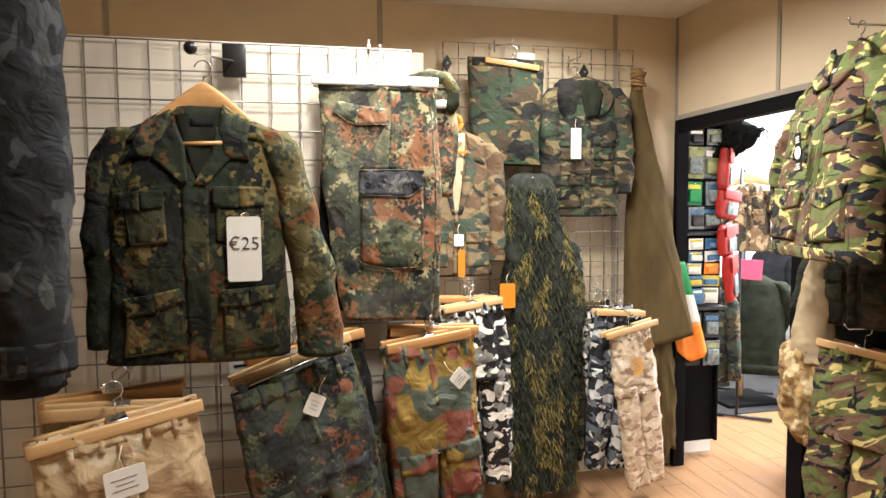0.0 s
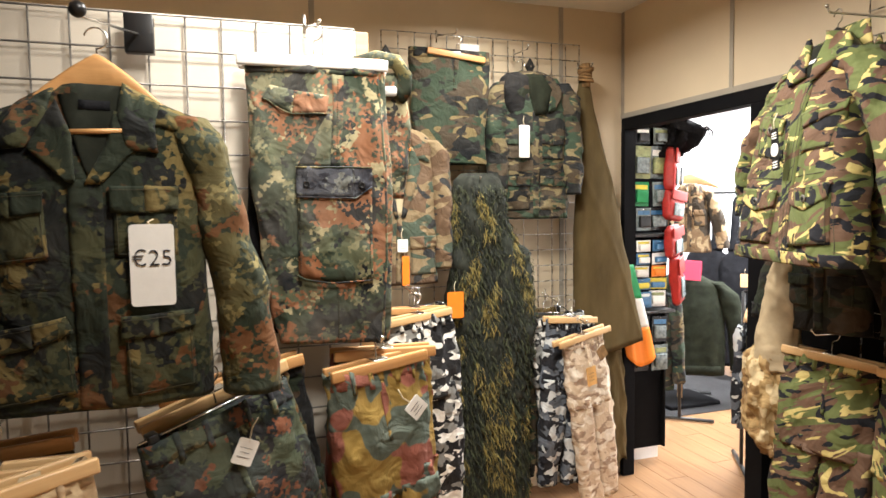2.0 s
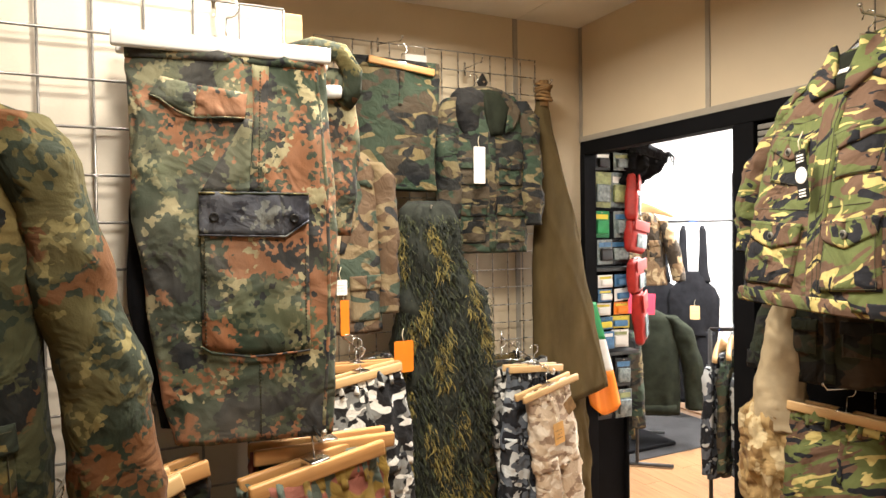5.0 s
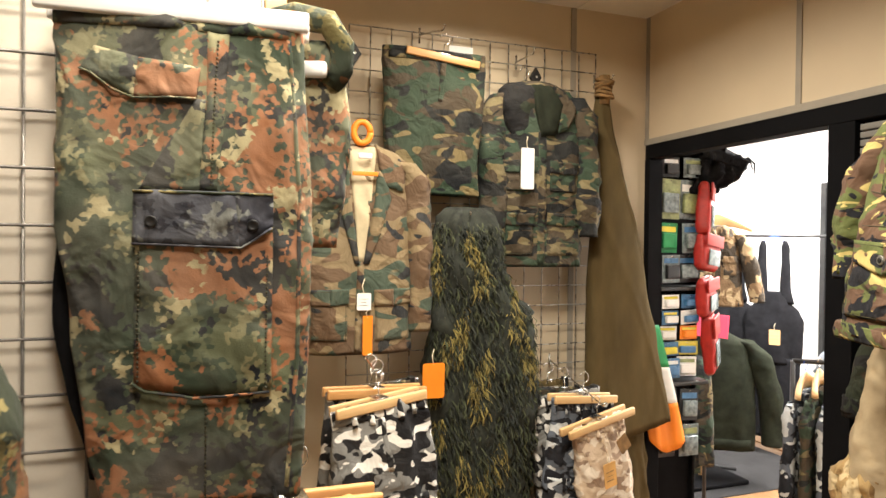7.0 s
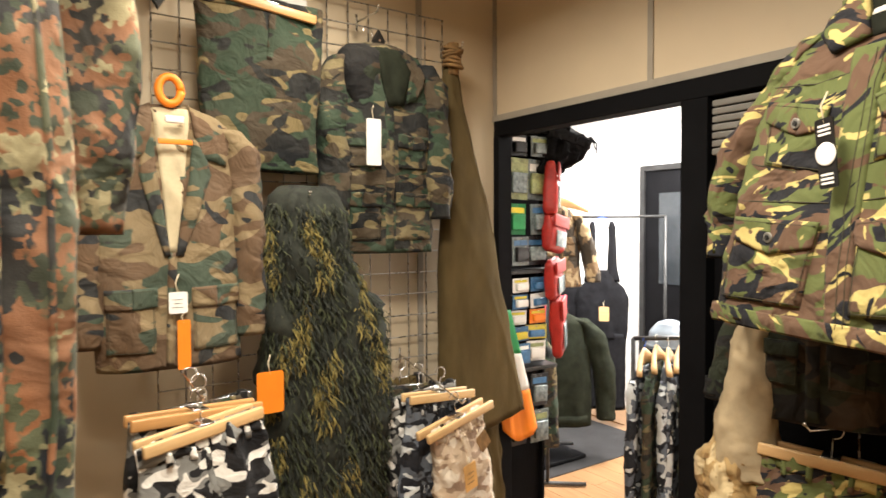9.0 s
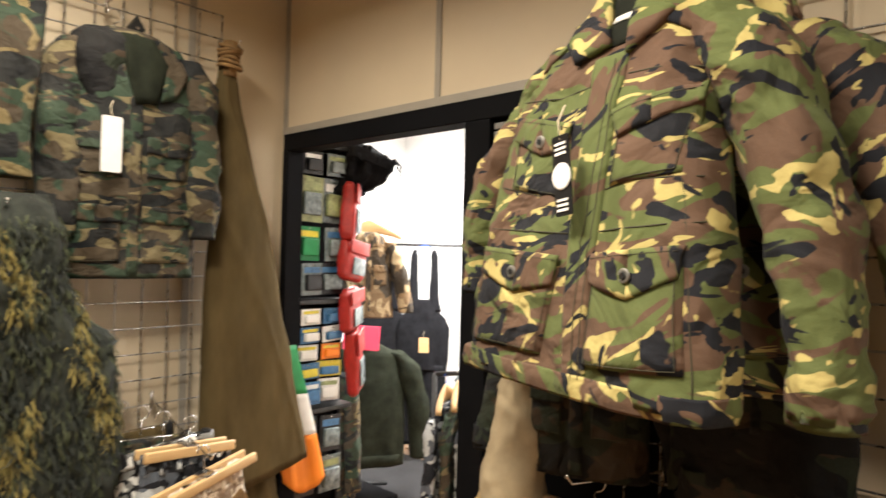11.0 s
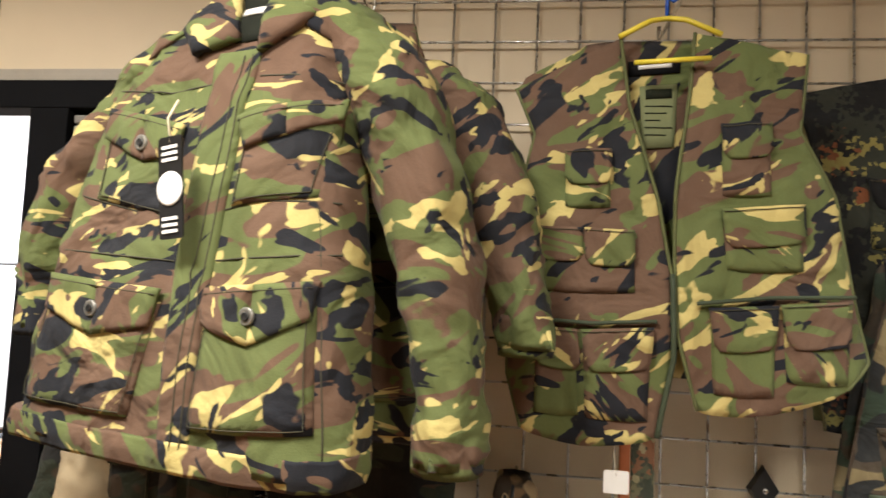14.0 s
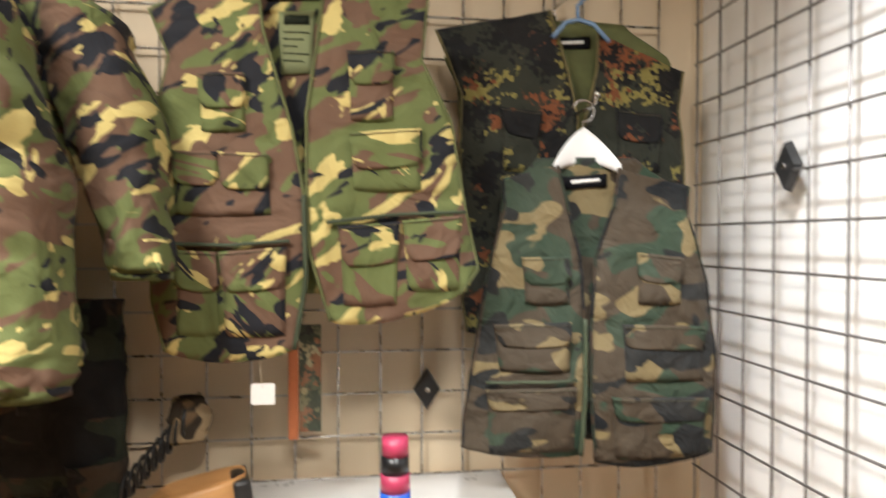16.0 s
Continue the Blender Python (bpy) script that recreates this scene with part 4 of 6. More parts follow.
def parka(m, label, mat, seed=21, second=False):
    root = thing("padded_parka", label, "jacket", m)
    b = Shape([(0.02, -0.005, 0.02, 0.075, 0.06), (-0.02, -0.01, 0.015, 0.12, 0.068), (-0.06, -0.035, 0.005, 0.18, 0.078), (-0.12, -0.055, 0, 0.21, 0.088), (-0.22, -0.06, -0.015, 0.226, 0.09),
               (-0.32, -0.065, -0.025, 0.245, 0.09), (-0.42, -0.072, -0.035, 0.266, 0.09), (-0.52, -0.085, -0.045, 0.288, 0.088), (-0.645, -0.095, -0.05, 0.31, 0.082)], 3.2, 0.011, seed, 7, 0.5)
    part("body", b.mesh(72, 64), mat, root)
    part("hem_band", Shape([(-0.618, -0.093, -0.05, 0.311, 0.086), (-0.64, -0.094, -0.05, 0.314, 0.088), (-0.658, -0.095, -0.05, 0.31, 0.084)], 3.2, 0.007, seed + 1, 22).mesh(64, 8), mat, root)
    # the collar opening's shade is painted by this dark lining patch
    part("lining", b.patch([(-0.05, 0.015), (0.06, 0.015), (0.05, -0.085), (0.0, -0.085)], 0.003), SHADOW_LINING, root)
    part("neck_label", b.patch([(0.0, -0.03), (0.04, -0.03), (0.04, -0.042), (0.0, -0.042)], 0.002, 4, 2, 0.004), CARD, root, "small white neck label")
    part("collar", b.panel([(-0.11, 0.025), (-0.105, -0.05), (-0.062, -0.1)], [(-0.035, 0.045), (-0.01, -0.02), (0.012, -0.082)], 0.013, 10, 10, 0.006), mat, root)
    part("collar", b.panel([(0.05, 0.05), (0.045, -0.03), (0.055, -0.108)], [(0.11, 0.03), (0.125, -0.03), (0.105, -0.07)], 0.013, 10, 10, 0.006), mat, root)
    back = Shape([(0.075, 0.0, 0.06, 0.085, 0.018), (-0.03, 0, 0.05, 0.12, 0.02)], 2.4, 0.004, seed)
    part("collar_back", back.mesh(28, 8), mat, root)
    part("placket", b.panel([(-0.017, -0.1), (-0.03, -0.33), (-0.038, -0.64)], [(0.055, -0.1), (0.032, -0.33), (0.014, -0.64)], 0.007, 8, 34), mat, root)
    for dx in (-0.009, 0.006):
        part("seam", b.cord([(0.04 + dx, -0.11), (0.018 + dx, -0.33), (0.0 + dx, -0.63)], 0.0009, 0.0075, 4, 16), SEAM, root)
    # yoke lines, waist lines, side seams
    for line in ([(-0.24, -0.13), (-0.1, -0.15), (-0.02, -0.145)], [(0.058, -0.14), (0.17, -0.145)], [(-0.25, -0.296), (-0.208, -0.305), (-0.036, -0.339)], [(0.032, -0.322), (0.09, -0.312), (0.18, -0.31)],
                 [(-0.3, -0.375), (-0.04, -0.39)], [(0.03, -0.388), (0.19, -0.376)], [(0.15, -0.25), (0.178, -0.42), (0.196, -0.62)]):
        part("seam", b.cord(line, 0.0013, 0.0006, 5), SEAM, root)
    flap_pocket(b, [(-0.21, -0.165), (-0.05, -0.203), (-0.058, -0.248), (-0.21, -0.212)], [(-0.206, -0.19), (-0.056, -0.22), (-0.05, -0.333), (-0.212, -0.302)], mat, root, (-0.122, -0.25), (-0.122, -0.226), 0.006)
    flap_pocket(b, [(0.045, -0.2), (0.172, -0.17), (0.172, -0.2), (0.062, -0.244)], [(0.058, -0.21), (0.168, -0.185), (0.16, -0.305), (0.045, -0.318)], mat, root, (0.12, -0.226), None, 0.006)
    flap_pocket(b, [(-0.28, -0.411), (-0.05, -0.427), (-0.064, -0.477), (-0.284, -0.461)], [(-0.276, -0.43), (-0.056, -0.445), (-0.096, -0.598), (-0.33, -0.598)], mat, root, (-0.164, -0.494), (-0.167, -0.458), 0.009)
    flap_pocket(b, [(0.03, -0.423), (0.18, -0.409), (0.176, -0.456), (0.032, -0.469)], [(0.033, -0.44), (0.176, -0.43), (0.186, -0.59), (0.014, -0.601)], mat, root, (0.106, -0.49), (0.104, -0.455), 0.01)
    part("shoulder_strap", b.patch([(0.09, -0.02), (0.19, -0.075), (0.18, -0.11), (0.085, -0.055)], 0.007, 8, 4), mat, root)
    part("shoulder_strap", b.patch([(-0.23, -0.08), (-0.12, -0.015), (-0.11, -0.05), (-0.22, -0.115)], 0.007, 8, 4), mat, root)
    for s in (-1, 1):
        if second:
            rows = [(-0.04, 0.14, 0.01, 0.05, 0.075), (-0.1, 0.19, 0.01, 0.068, 0.085), (-0.21, 0.238, 0.0, 0.068, 0.08), (-0.28, 0.278, -0.01, 0.062, 0.074), (-0.34, 0.288, -0.03, 0.054, 0.066), (-0.43, 0.312, -0.05, 0.05, 0.056), (-0.505, 0.335, -0.06, 0.042, 0.046)]
        elif s > 0:
            rows = [(-0.02, 0.11, 0.02, 0.05, 0.07), (-0.09, 0.165, 0.03, 0.066, 0.082), (-0.19, 0.212, 0.045, 0.066, 0.084), (-0.3, 0.24, 0.05, 0.06, 0.076), (-0.42, 0.27, 0.055, 0.056, 0.068), (-0.52, 0.287, 0.055, 0.052, 0.06), (-0.555, 0.29, 0.055, 0.041, 0.048), (-0.575, 0.291, 0.055, 0.048, 0.052), (-0.64, 0.288, 0.055, 0.046, 0.046)]
        else:
            rows = [(-0.04, 0.15, 0.01, 0.06, 0.075), (-0.11, 0.225, -0.005, 0.062, 0.08), (-0.2, 0.3, -0.025, 0.058, 0.078), (-0.27, 0.355, -0.035, 0.056, 0.075), (-0.38, 0.385, -0.04, 0.05, 0.07), (-0.5, 0.4, -0.04, 0.042, 0.055)]
        sleeve(s, rows, mat, root, seed + 3 + s, 0.02, mat, 40)
    return b


def vest(m, label, mat, left, right, pockets, seed=31, bulge=0.02, inner=None, binding=None, label_mat=None, tapes=()):
    """A sleeveless vest: a back, and two fronts that hang open at the neck. left and right: (armhole edge, front edge) in points (x, z); pockets: (corners of the flap, lower edge of the pouch, gap)."""
    root = thing("pocket_vest", label, "vest", m)
    low_end = max(left[0][-1][1], right[0][-1][1])
    zs = np.linspace(0.0, low_end + 0.05, 9)

    def side(line, z):
        q = sorted((p[1], p[0]) for p in line)
        return float(np.interp(z, [p[0] for p in q], [p[1] for p in q]))

    rows, front_rows = [], []
    for z in zs:
        a, b_ = side(left[0], min(z, left[0][0][1])), side(right[0], min(z, right[0][0][1]))
        if z > -0.03:
            a, b_ = a * 0.55, b_ * 0.55
        rows.append((z, (a + b_) / 2, 0.02, (b_ - a) / 2 * 0.985, 0.018 + 0.008 * (z < -0.1)))
        front_rows.append((z, (a + b_) / 2, 0.01, max(0.3, (b_ - a) / 2 * 1.08), 0.03 + 0.022 * min(1, -z * 4)))
    rows.append((low_end, rows[-1][1], 0.02, rows[-1][3] * 0.97, 0.024))
    front_rows.append((-0.74, front_rows[-1][1], 0.01, front_rows[-1][3], 0.05))
    back = Shape(rows, 2.8, 0.006, seed, 9, 0.6)
    f = Shape(front_rows, 2.8, 0.011, seed + 1, 9, 0.6)
    part("back", back.mesh(52, 40), inner or mat, root)
    for n, (arm, edge) in enumerate((left, right)):
        a, b_ = (arm, edge) if n == 0 else (edge, arm)
        part("front_panel", f.panel(a, b_, 0.005, 20, 44, 0.004, bulge), mat, root)
        if binding:
            part("armhole_binding", f.cord(arm, 0.0028, 0.006), binding, root)
            part("front_binding", f.cord(edge, 0.0032, 0.008), binding, root)
    zip_line = [p for p in left[1] if p[1] < -0.3]
    part("zip", f.cord(zip_line, 0.0048, 0.014), OLIVE_ZIP, root, "dark green zip")
    for tl, tr, br, bl, low, gap in pockets:
        holder = root
        if low:
            holder = part("pocket", f.panel([(tl[0] + 0.003, tl[1] - 0.01), (bl[0] + 0.002, low)], [(tr[0] - 0.003, tr[1] - 0.01), (br[0] - 0.002, low)], 0.012, 12, 10, 0.005, 0.004), mat, root)
        k = 0.24
        la = [tl, (bl[0], bl[1] + 0.012), (bl[0] + k * 0.04, bl[1])]
        lb = [tr, (br[0], br[1] + 0.012), (br[0] - k * 0.04, br[1])]
        part("pocket_flap", f.panel(la, lb, 0.005, 10, 10, gap, 0.003), mat, holder)
        part("seam", f.cord([(tl[0] + 0.002, tl[1] - 0.005), (tr[0] - 0.002, tr[1] - 0.005)], 0.0009, gap + 0.0055, 4), SEAM, holder)
    for line in tapes:
        part("pocket_zip", f.cord(line, 0.0035, 0.02), OLIVE_ZIP, root, "grey-green zip across a pocket")
    y0 = (left[1][0][0] + right[1][0][0]) / 2
    part("neck_label", back.patch([(y0 - 0.045, -0.04), (y0 + 0.045, -0.033), (y0 + 0.045, -0.058), (y0 - 0.045, -0.065)], 0.002, 6, 2, 0.003), BLACK_CLOTH, root, "black label with white print")
    part("print_line", back.patch([(y0 - 0.028, -0.047), (y0 + 0.03, -0.042), (y0 + 0.03, -0.049), (y0 - 0.028, -0.054)], 0.001, 6, 1, 0.006), CARD, root)
    if label_mat:
        part("inner_label", back.patch([(y0 - 0.025, -0.085), (y0 + 0.04, -0.08), (y0 + 0.034, -0.195), (y0 - 0.02, -0.2)], 0.002, 6, 6, 0.003), label_mat, root, "olive cloth label with print")
        part("print_line", back.patch([(y0 - 0.015, -0.092), (y0 + 0.03, -0.089), (y0 + 0.03, -0.107), (y0 - 0.015, -0.11)], 0.0006, 4, 1, 0.0056), DARK_OLIVE, root)
        for i in range(5):
            z, e = -0.122 - 0.013 * i, 0.01 * ((i * 7) % 3)
            part("print_line", back.patch([(y0 - 0.016, z), (y0 + 0.03 - e, z), (y0 + 0.03 - e, z - 0.002), (y0 - 0.016, z - 0.002)], 0.0006, 3, 1, 0.0056), DARK_OLIVE, root)
    return f


def open_jacket(m):
    root = thing("woodland_jacket", "faded woodland camouflage jacket hanging open over a tan lining", "jacket", m)
    b = Shape([(0, 0, 0.01, 0.06, 0.04), (-0.03, 0, 0, 0.14, 0.05), (-0.07, 0, 0, 0.19, 0.06), (-0.25, 0, 0, 0.2, 0.075), (-0.5, 0, 0, 0.2, 0.08), (-0.75, 0, 0, 0.2, 0.08)], 2.5, 0.014, 41, 8)
    part("body", b.mesh(48, 48), WOODLAND_TAN, root)
    part("lining", b.patch([(-0.05, -0.01), (0.05, -0.01), (0.004, -0.42), (-0.016, -0.42)], 0.003, 8, 20), TAN_LINING, root, "tan lining")
    part("collar", b.panel([(-0.13, -0.03), (-0.15, -0.1), (-0.13, -0.17)], [(-0.05, 0.005), (-0.055, -0.08), (-0.07, -0.15)], 0.01, 8, 8, 0.004), WOODLAND_TAN, root)
    part("collar", b.panel([(0.05, 0.005), (0.055, -0.08), (0.075, -0.15)], [(0.13, -0.03), (0.16, -0.1), (0.15, -0.17)], 0.01, 8, 8, 0.004), WOODLAND_TAN, root)
    part("lapel", b.panel([(-0.075, -0.1), (-0.09, -0.2), (-0.03, -0.43)], [(-0.05, -0.1), (-0.045, -0.2), (-0.014, -0.43)], 0.008, 5, 16, 0.004), WOODLAND_TAN, root)
    part("lapel", b.panel([(0.05, -0.1), (0.04, -0.2), (0.0, -0.43)], [(0.08, -0.1), (0.1, -0.2), (0.02, -0.43)], 0.008, 5, 16, 0.004), WOODLAND_TAN, root)
    part("front_edge", b.panel([(-0.02, -0.42), (-0.03, -0.74)], [(0.004, -0.42), (-0.008, -0.74)], 0.007, 3, 18), WOODLAND_TAN, root)
    for x0, x1, z0, z1 in ((-0.18, -0.05, -0.52, -0.7), (0.04, 0.18, -0.52, -0.7)):
        flap_pocket(b, [(x0, z0), (x1, z0 + 0.004), (x1, z0 - 0.05), (x0, z0 - 0.055)], [(x0 + 0.004, z0 - 0.02), (x1 - 0.004, z0 - 0.02), (x1 - 0.004, z1), (x0 + 0.004, z1)], WOODLAND_TAN, root)
    for s in (-1, 1):
        sleeve(s, [(-0.06, 0.16, 0, 0.05, 0.06), (-0.12, 0.205, 0, 0.062, 0.07), (-0.4, 0.225, 0, 0.055, 0.065), (-0.68, 0.225, 0, 0.05, 0.055)], WOODLAND_TAN, root, 44 + s, 0.013)


def hooded_jacket(m):
    root = thing("hooded_jacket", "dark woodland camouflage jacket with a hood and white tag", "jacket", m)
    b = Shape([(0.0, 0, 0.0, 0.07, 0.05), (-0.03, 0.01, 0, 0.14, 0.06), (-0.1, 0.02, 0, 0.19, 0.075), (-0.35, 0.02, 0, 0.205, 0.085), (-0.79, 0.02, 0, 0.205, 0.08)], 2.5, 0.02, 51, 8)
    part("body", b.mesh(52, 52), WOODLAND_DEEP, root)
    h = Shape([(0.0, -0.06, 0, 0.03, 0.03), (-0.005, -0.062, 0, 0.07, 0.05), (-0.04, -0.07, -0.02, 0.1, 0.066), (-0.1, -0.08, -0.03, 0.1, 0.062), (-0.17, -0.09, -0.035, 0.065, 0.05), (-0.25, -0.09, -0.04, 0.025, 0.03)], 2.3, 0.008, 52, 14, 0.4)
    part("hood", h.mesh(40, 28), WOODLAND_DARK, root, "dark hood")
    part("collar", b.panel([(-0.04, -0.02), (-0.03, -0.12), (0.0, -0.24)], [(0.06, -0.02), (0.11, -0.1), (0.07, -0.23)], 0.012, 10, 10, 0.004), DARK_OLIVE, root, "olive inside of the collar")
    part("collar", b.panel([(0.05, -0.0), (0.1, -0.1), (0.085, -0.22)], [(0.12, -0.03), (0.17, -0.12), (0.13, -0.2)], 0.012, 10, 10, 0.006), WOODLAND_DEEP, root)
    for x0, x1, z0, z1 in ((0.04, 0.18, -0.34, -0.47), (-0.16, -0.03, -0.34, -0.47), (0.03, 0.2, -0.56, -0.74), (-0.18, -0.03, -0.56, -0.74)):
        flap_pocket(b, [(x0, z0), (x1, z0 - 0.004), (x1, z0 - 0.055), (x0, z0 - 0.05)], [(x0 + 0.004, z0 - 0.02), (x1 - 0.004, z0 - 0.02), (x1 - 0.004, z1), (x0 + 0.004, z1)], WOODLAND_DEEP, root)
    part("placket", b.panel([(-0.012, -0.2), (-0.012, -0.78)], [(0.026, -0.2), (0.022, -0.78)], 0.006, 4, 24), WOODLAND_DEEP, root)
    sleeve(1, [(-0.06, 0.18, 0, 0.05, 0.06), (-0.14, 0.225, 0, 0.06, 0.07), (-0.4, 0.245, -0.02, 0.056, 0.065), (-0.66, 0.24, -0.04, 0.05, 0.055)], WOODLAND_DEEP, root, 53, 0.02)
    sleeve(-1, [(-0.06, 0.15, 0, 0.05, 0.06), (-0.14, 0.19, 0, 0.06, 0.07), (-0.4, 0.2, -0.02, 0.055, 0.065), (-0.66, 0.2, -0.04, 0.05, 0.055)], WOODLAND_DEEP, root, 54, 0.02)


def olive_coat(m):
    root = thing("olive_poncho", "long plain olive canvas poncho hung from a hook with rope", "poncho", m)
    b = Shape([(0.0, 0, 0, 0.03, 0.03), (-0.12, -0.004, 0, 0.042, 0.034), (-0.35, 0.02, -0.01, 0.075, 0.045), (-0.6, 0.051, -0.015, 0.116, 0.05), (-0.865, 0.08, -0.02, 0.155, 0.052), (-1.13, 0.105, -0.02, 0.19, 0.05), (-1.5, 0.15, -0.02, 0.232, 0.05)], 2.7, 0.013, 61, 7, 0.05)
    part("cape", b.mesh(72, 48, lambda x, y: 0.2 * (x - 0.25) - 0.05), OLIVE_CLOTH, root)
    c = Shape([(-1.3, 0.14, 0.02, 0.11, 0.04), (-1.6, 0.18, 0.02, 0.09, 0.045), (-2.0, 0.2, 0.02, 0.095, 0.045), (-2.3, 0.21, 0.02, 0.085, 0.04)], 2.3, 0.022, 62, 11, 0.1)
    part("lower_fold", c.mesh(48, 36, lambda x, y: 0.06 * math.sin(x * 30)), OLIVE_CLOTH, root)


def rope_coil(m):
    root = thing("rope_coil", "small coil of brown rope over the hook", "rope", m)
    rng = random.Random(5)
    for i in range(7):
        r = 0.034 + 0.006 * math.sin(i * 1.3)
        pts = [(r * math.cos(a), r * math.sin(a), 0.04 - 0.0125 * i + 0.008 * math.sin(a + i) + rng.uniform(-0.002, 0.002)) for a in (2 * math.pi * k / 18 for k in range(19))]
        part("strand", tube(bmesh.new(), pts, 0.0078, 7), ROPE, root)
    part("core", tube(bmesh.new(), [(0, 0, 0.06), (0, 0, -0.07)], 0.026, 10), ROPE, root)


def ghillie(m):
    root = thing("ghillie_suit", "shaggy dark green and yellow-green camouflage net suit", "ghillie suit", m)
    rows = [(0.06, -0.05, 0, 0.07, 0.06), (0.0, -0.06, 0, 0.13, 0.1), (-0.16, -0.065, 0, 0.15, 0.1), (-0.26, -0.04, 0, 0.17, 0.1), (-0.36, 0.0, 0, 0.215, 0.1), (-0.6, 0.01, 0, 0.225, 0.11), (-0.85, 0.01, 0, 0.215, 0.11), (-1.1, 0.0, 0, 0.2, 0.1), (-1.7, 0.0, 0, 0.2, 0.09)]
    b = Shape(rows, 2.2, 0.045, 71, 11, 0.8)
    part("backing", b.mesh(40, 50), GHILLIE_DARK, root)
    rng = random.Random(7)
    for name, mat, count, lo in (("dark_netting", GHILLIE_DARK, 5200, 0), ("green_netting", GHILLIE_GREEN, 3600, 0), ("yellow_netting", GHILLIE_YELLOW, 4200, 1)):
        bm = bmesh.new()
        k = 0
        while k < count:
            a, z = rng.uniform(math.pi, 2 * math.pi), rng.uniform(-1.68, 0.0)
            cx, cy, rx, ry = b.at(z)
            x, y = cx + rx * math.cos(a), cy + ry * math.sin(a)
            if lo and noise.noise(Vector((x * 11, z * 4.5, 4.0))) < 0.12:
                k += 0.12
                continue
            k += 1
            l, w = rng.uniform(0.02, 0.075), rng.uniform(0.0008, 0.0026)
            dx, dy = rng.gauss(0, 0.014), -abs(rng.gauss(0.016, 0.02))
            p = Vector((x, y - 0.004, z))
            q = p + Vector((dx * 0.5, dy, -l * 0.5))
            e = p + Vector((dx, dy * 0.7, -l))
            s = Vector((w, rng.uniform(-w, w), 0))
            v = [bm.verts.new(c) for c in (p - s, p + s, q - s * 1.2, q + s * 1.2, e)]
            bm.faces.new((v[0], v[1], v[3], v[2]))
            bm.faces.new((v[2], v[3], v[4]))
        tagged(part(name, bm, mat, root), kind="stuff")


GHILLIE_DARK = plain("dark_net_strand", (0.026, 0.03, 0.022), 0.95, vary=0.35, scale=25)
GHILLIE_GREEN = plain("green_net_strand", (0.06, 0.068, 0.032), 0.95, vary=0.35, scale=25)
GHILLIE_YELLOW = plain("yellow_green_net_strand", (0.24, 0.19, 0.055), 0.95, vary=0.3, scale=25)


def loose_drape(m, label, mat, rows, name="hanging_garment", category="garment", folds=0.02, seed=1, freq=12, flow=0.15, power=2.3, n=40):
    root = thing(name, label, category, m)
    s = Shape(rows, power, folds, seed, freq, flow)
    part("cloth", s.mesh(n, 44), mat, root)
    return root, s


def simple_jacket(m, label, mat, w=0.2, length=0.7, depth=0.08, seed=1, name="hanging_jacket", category="jacket", group="", reach=0.08, lining=None):
    """A closed jacket or shirt on a hanger, seen from afar or from its side."""
    root = thing(name, label, category, m, group)
    b = Shape([(0, 0, 0, w * 0.32, depth * 0.6), (-0.03, 0, 0, w * 0.6, depth * 0.75), (-0.1, 0, 0, w * 0.98, depth * 0.95), (-length * 0.6, 0, 0, w, depth), (-length, 0, 0, w * 1.03, depth)], 2.4, depth * 0.18, seed, 10, 0.3)
    part("body", b.mesh(44, 40), mat, root)
    part("collar", b.patch([(-w * 0.45, -0.012), (-w * 0.12, 0.0), (-w * 0.02, -0.1), (-w * 0.4, -0.09)], 0.009, 8, 8, 0.003), mat, root)
    part("collar", b.patch([(w * 0.12, 0.0), (w * 0.45, -0.012), (w * 0.4, -0.09), (w * 0.02, -0.1)], 0.009, 8, 8, 0.003), mat, root)
    part("placket", b.patch([(-0.016, -0.09), (0.016, -0.09), (0.016, -length + 0.01), (-0.016, -length + 0.01)], 0.005, 4, 20), mat, root)
    pocket(b, -w * 0.75, -w * 0.2, -0.2, -0.32, mat, root, 0.04, 0.006)
    pocket(b, w * 0.2, w * 0.75, -0.2, -0.32, mat, root, 0.04, 0.006)
    for s in (-1, 1):
        sleeve(s, [(-0.06, w * 0.8, 0, 0.04, depth * 0.7), (-0.14, w * 1.05, 0, 0.055, depth * 0.8), (-length * 0.6, w * 1.05 + reach * 0.6, 0, 0.05, depth * 0.75), (-length * 0.92, w * 1.05 + reach, 0, 0.045, depth * 0.65)], mat, root, seed + s, 0.012, mat)
    return root


# ---- partition bay ----
field_jacket(pose(-0.25, 1.8, 1.925, 0, 0, 2))
coat_hanger("curved varnished wooden coat hanger in the field jacket", pose(-0.25, 1.805, 1.958, 0, 0, 2), half=0.15, drop=0.1, thick=0.026)
display_arm((-0.2, 2.14, 2.13), (-0.27, 1.74, 2.06), "black ball-ended display arm on the grid", big=True)
price_tag("white price card marked in handwriting", pose(-0.148, 1.69, 1.645, 0, 0, 2), 0.083, 0.165, lines=0, cord=0.01, text="€25", name="price_card")

FT = pose(0.235, 2.07, 2.065, 0, 1.5, -8)
cargo_trousers(FT, "speckled camouflage cargo trousers folded over a white bar", FLECK, pocket_mat=FLECK_BLUE)
clamp_hanger("white plastic trouser hanger", FT @ pose(0, 0, 0.0), 0.4, WHITE_PLASTIC)

simple_jacket(pose(-0.655, 1.62, 2.28, 0, 0, -60), "dark blue-grey camouflage jacket hung sideways on the grid", BLUE_GREY, 0.2, 1.0, 0.1, 81)
coat_hanger("black plastic hanger in the blue-grey jacket", pose(-0.655, 1.62, 2.3, 0, 0, -60), BLACK_PLASTIC, 0.15)
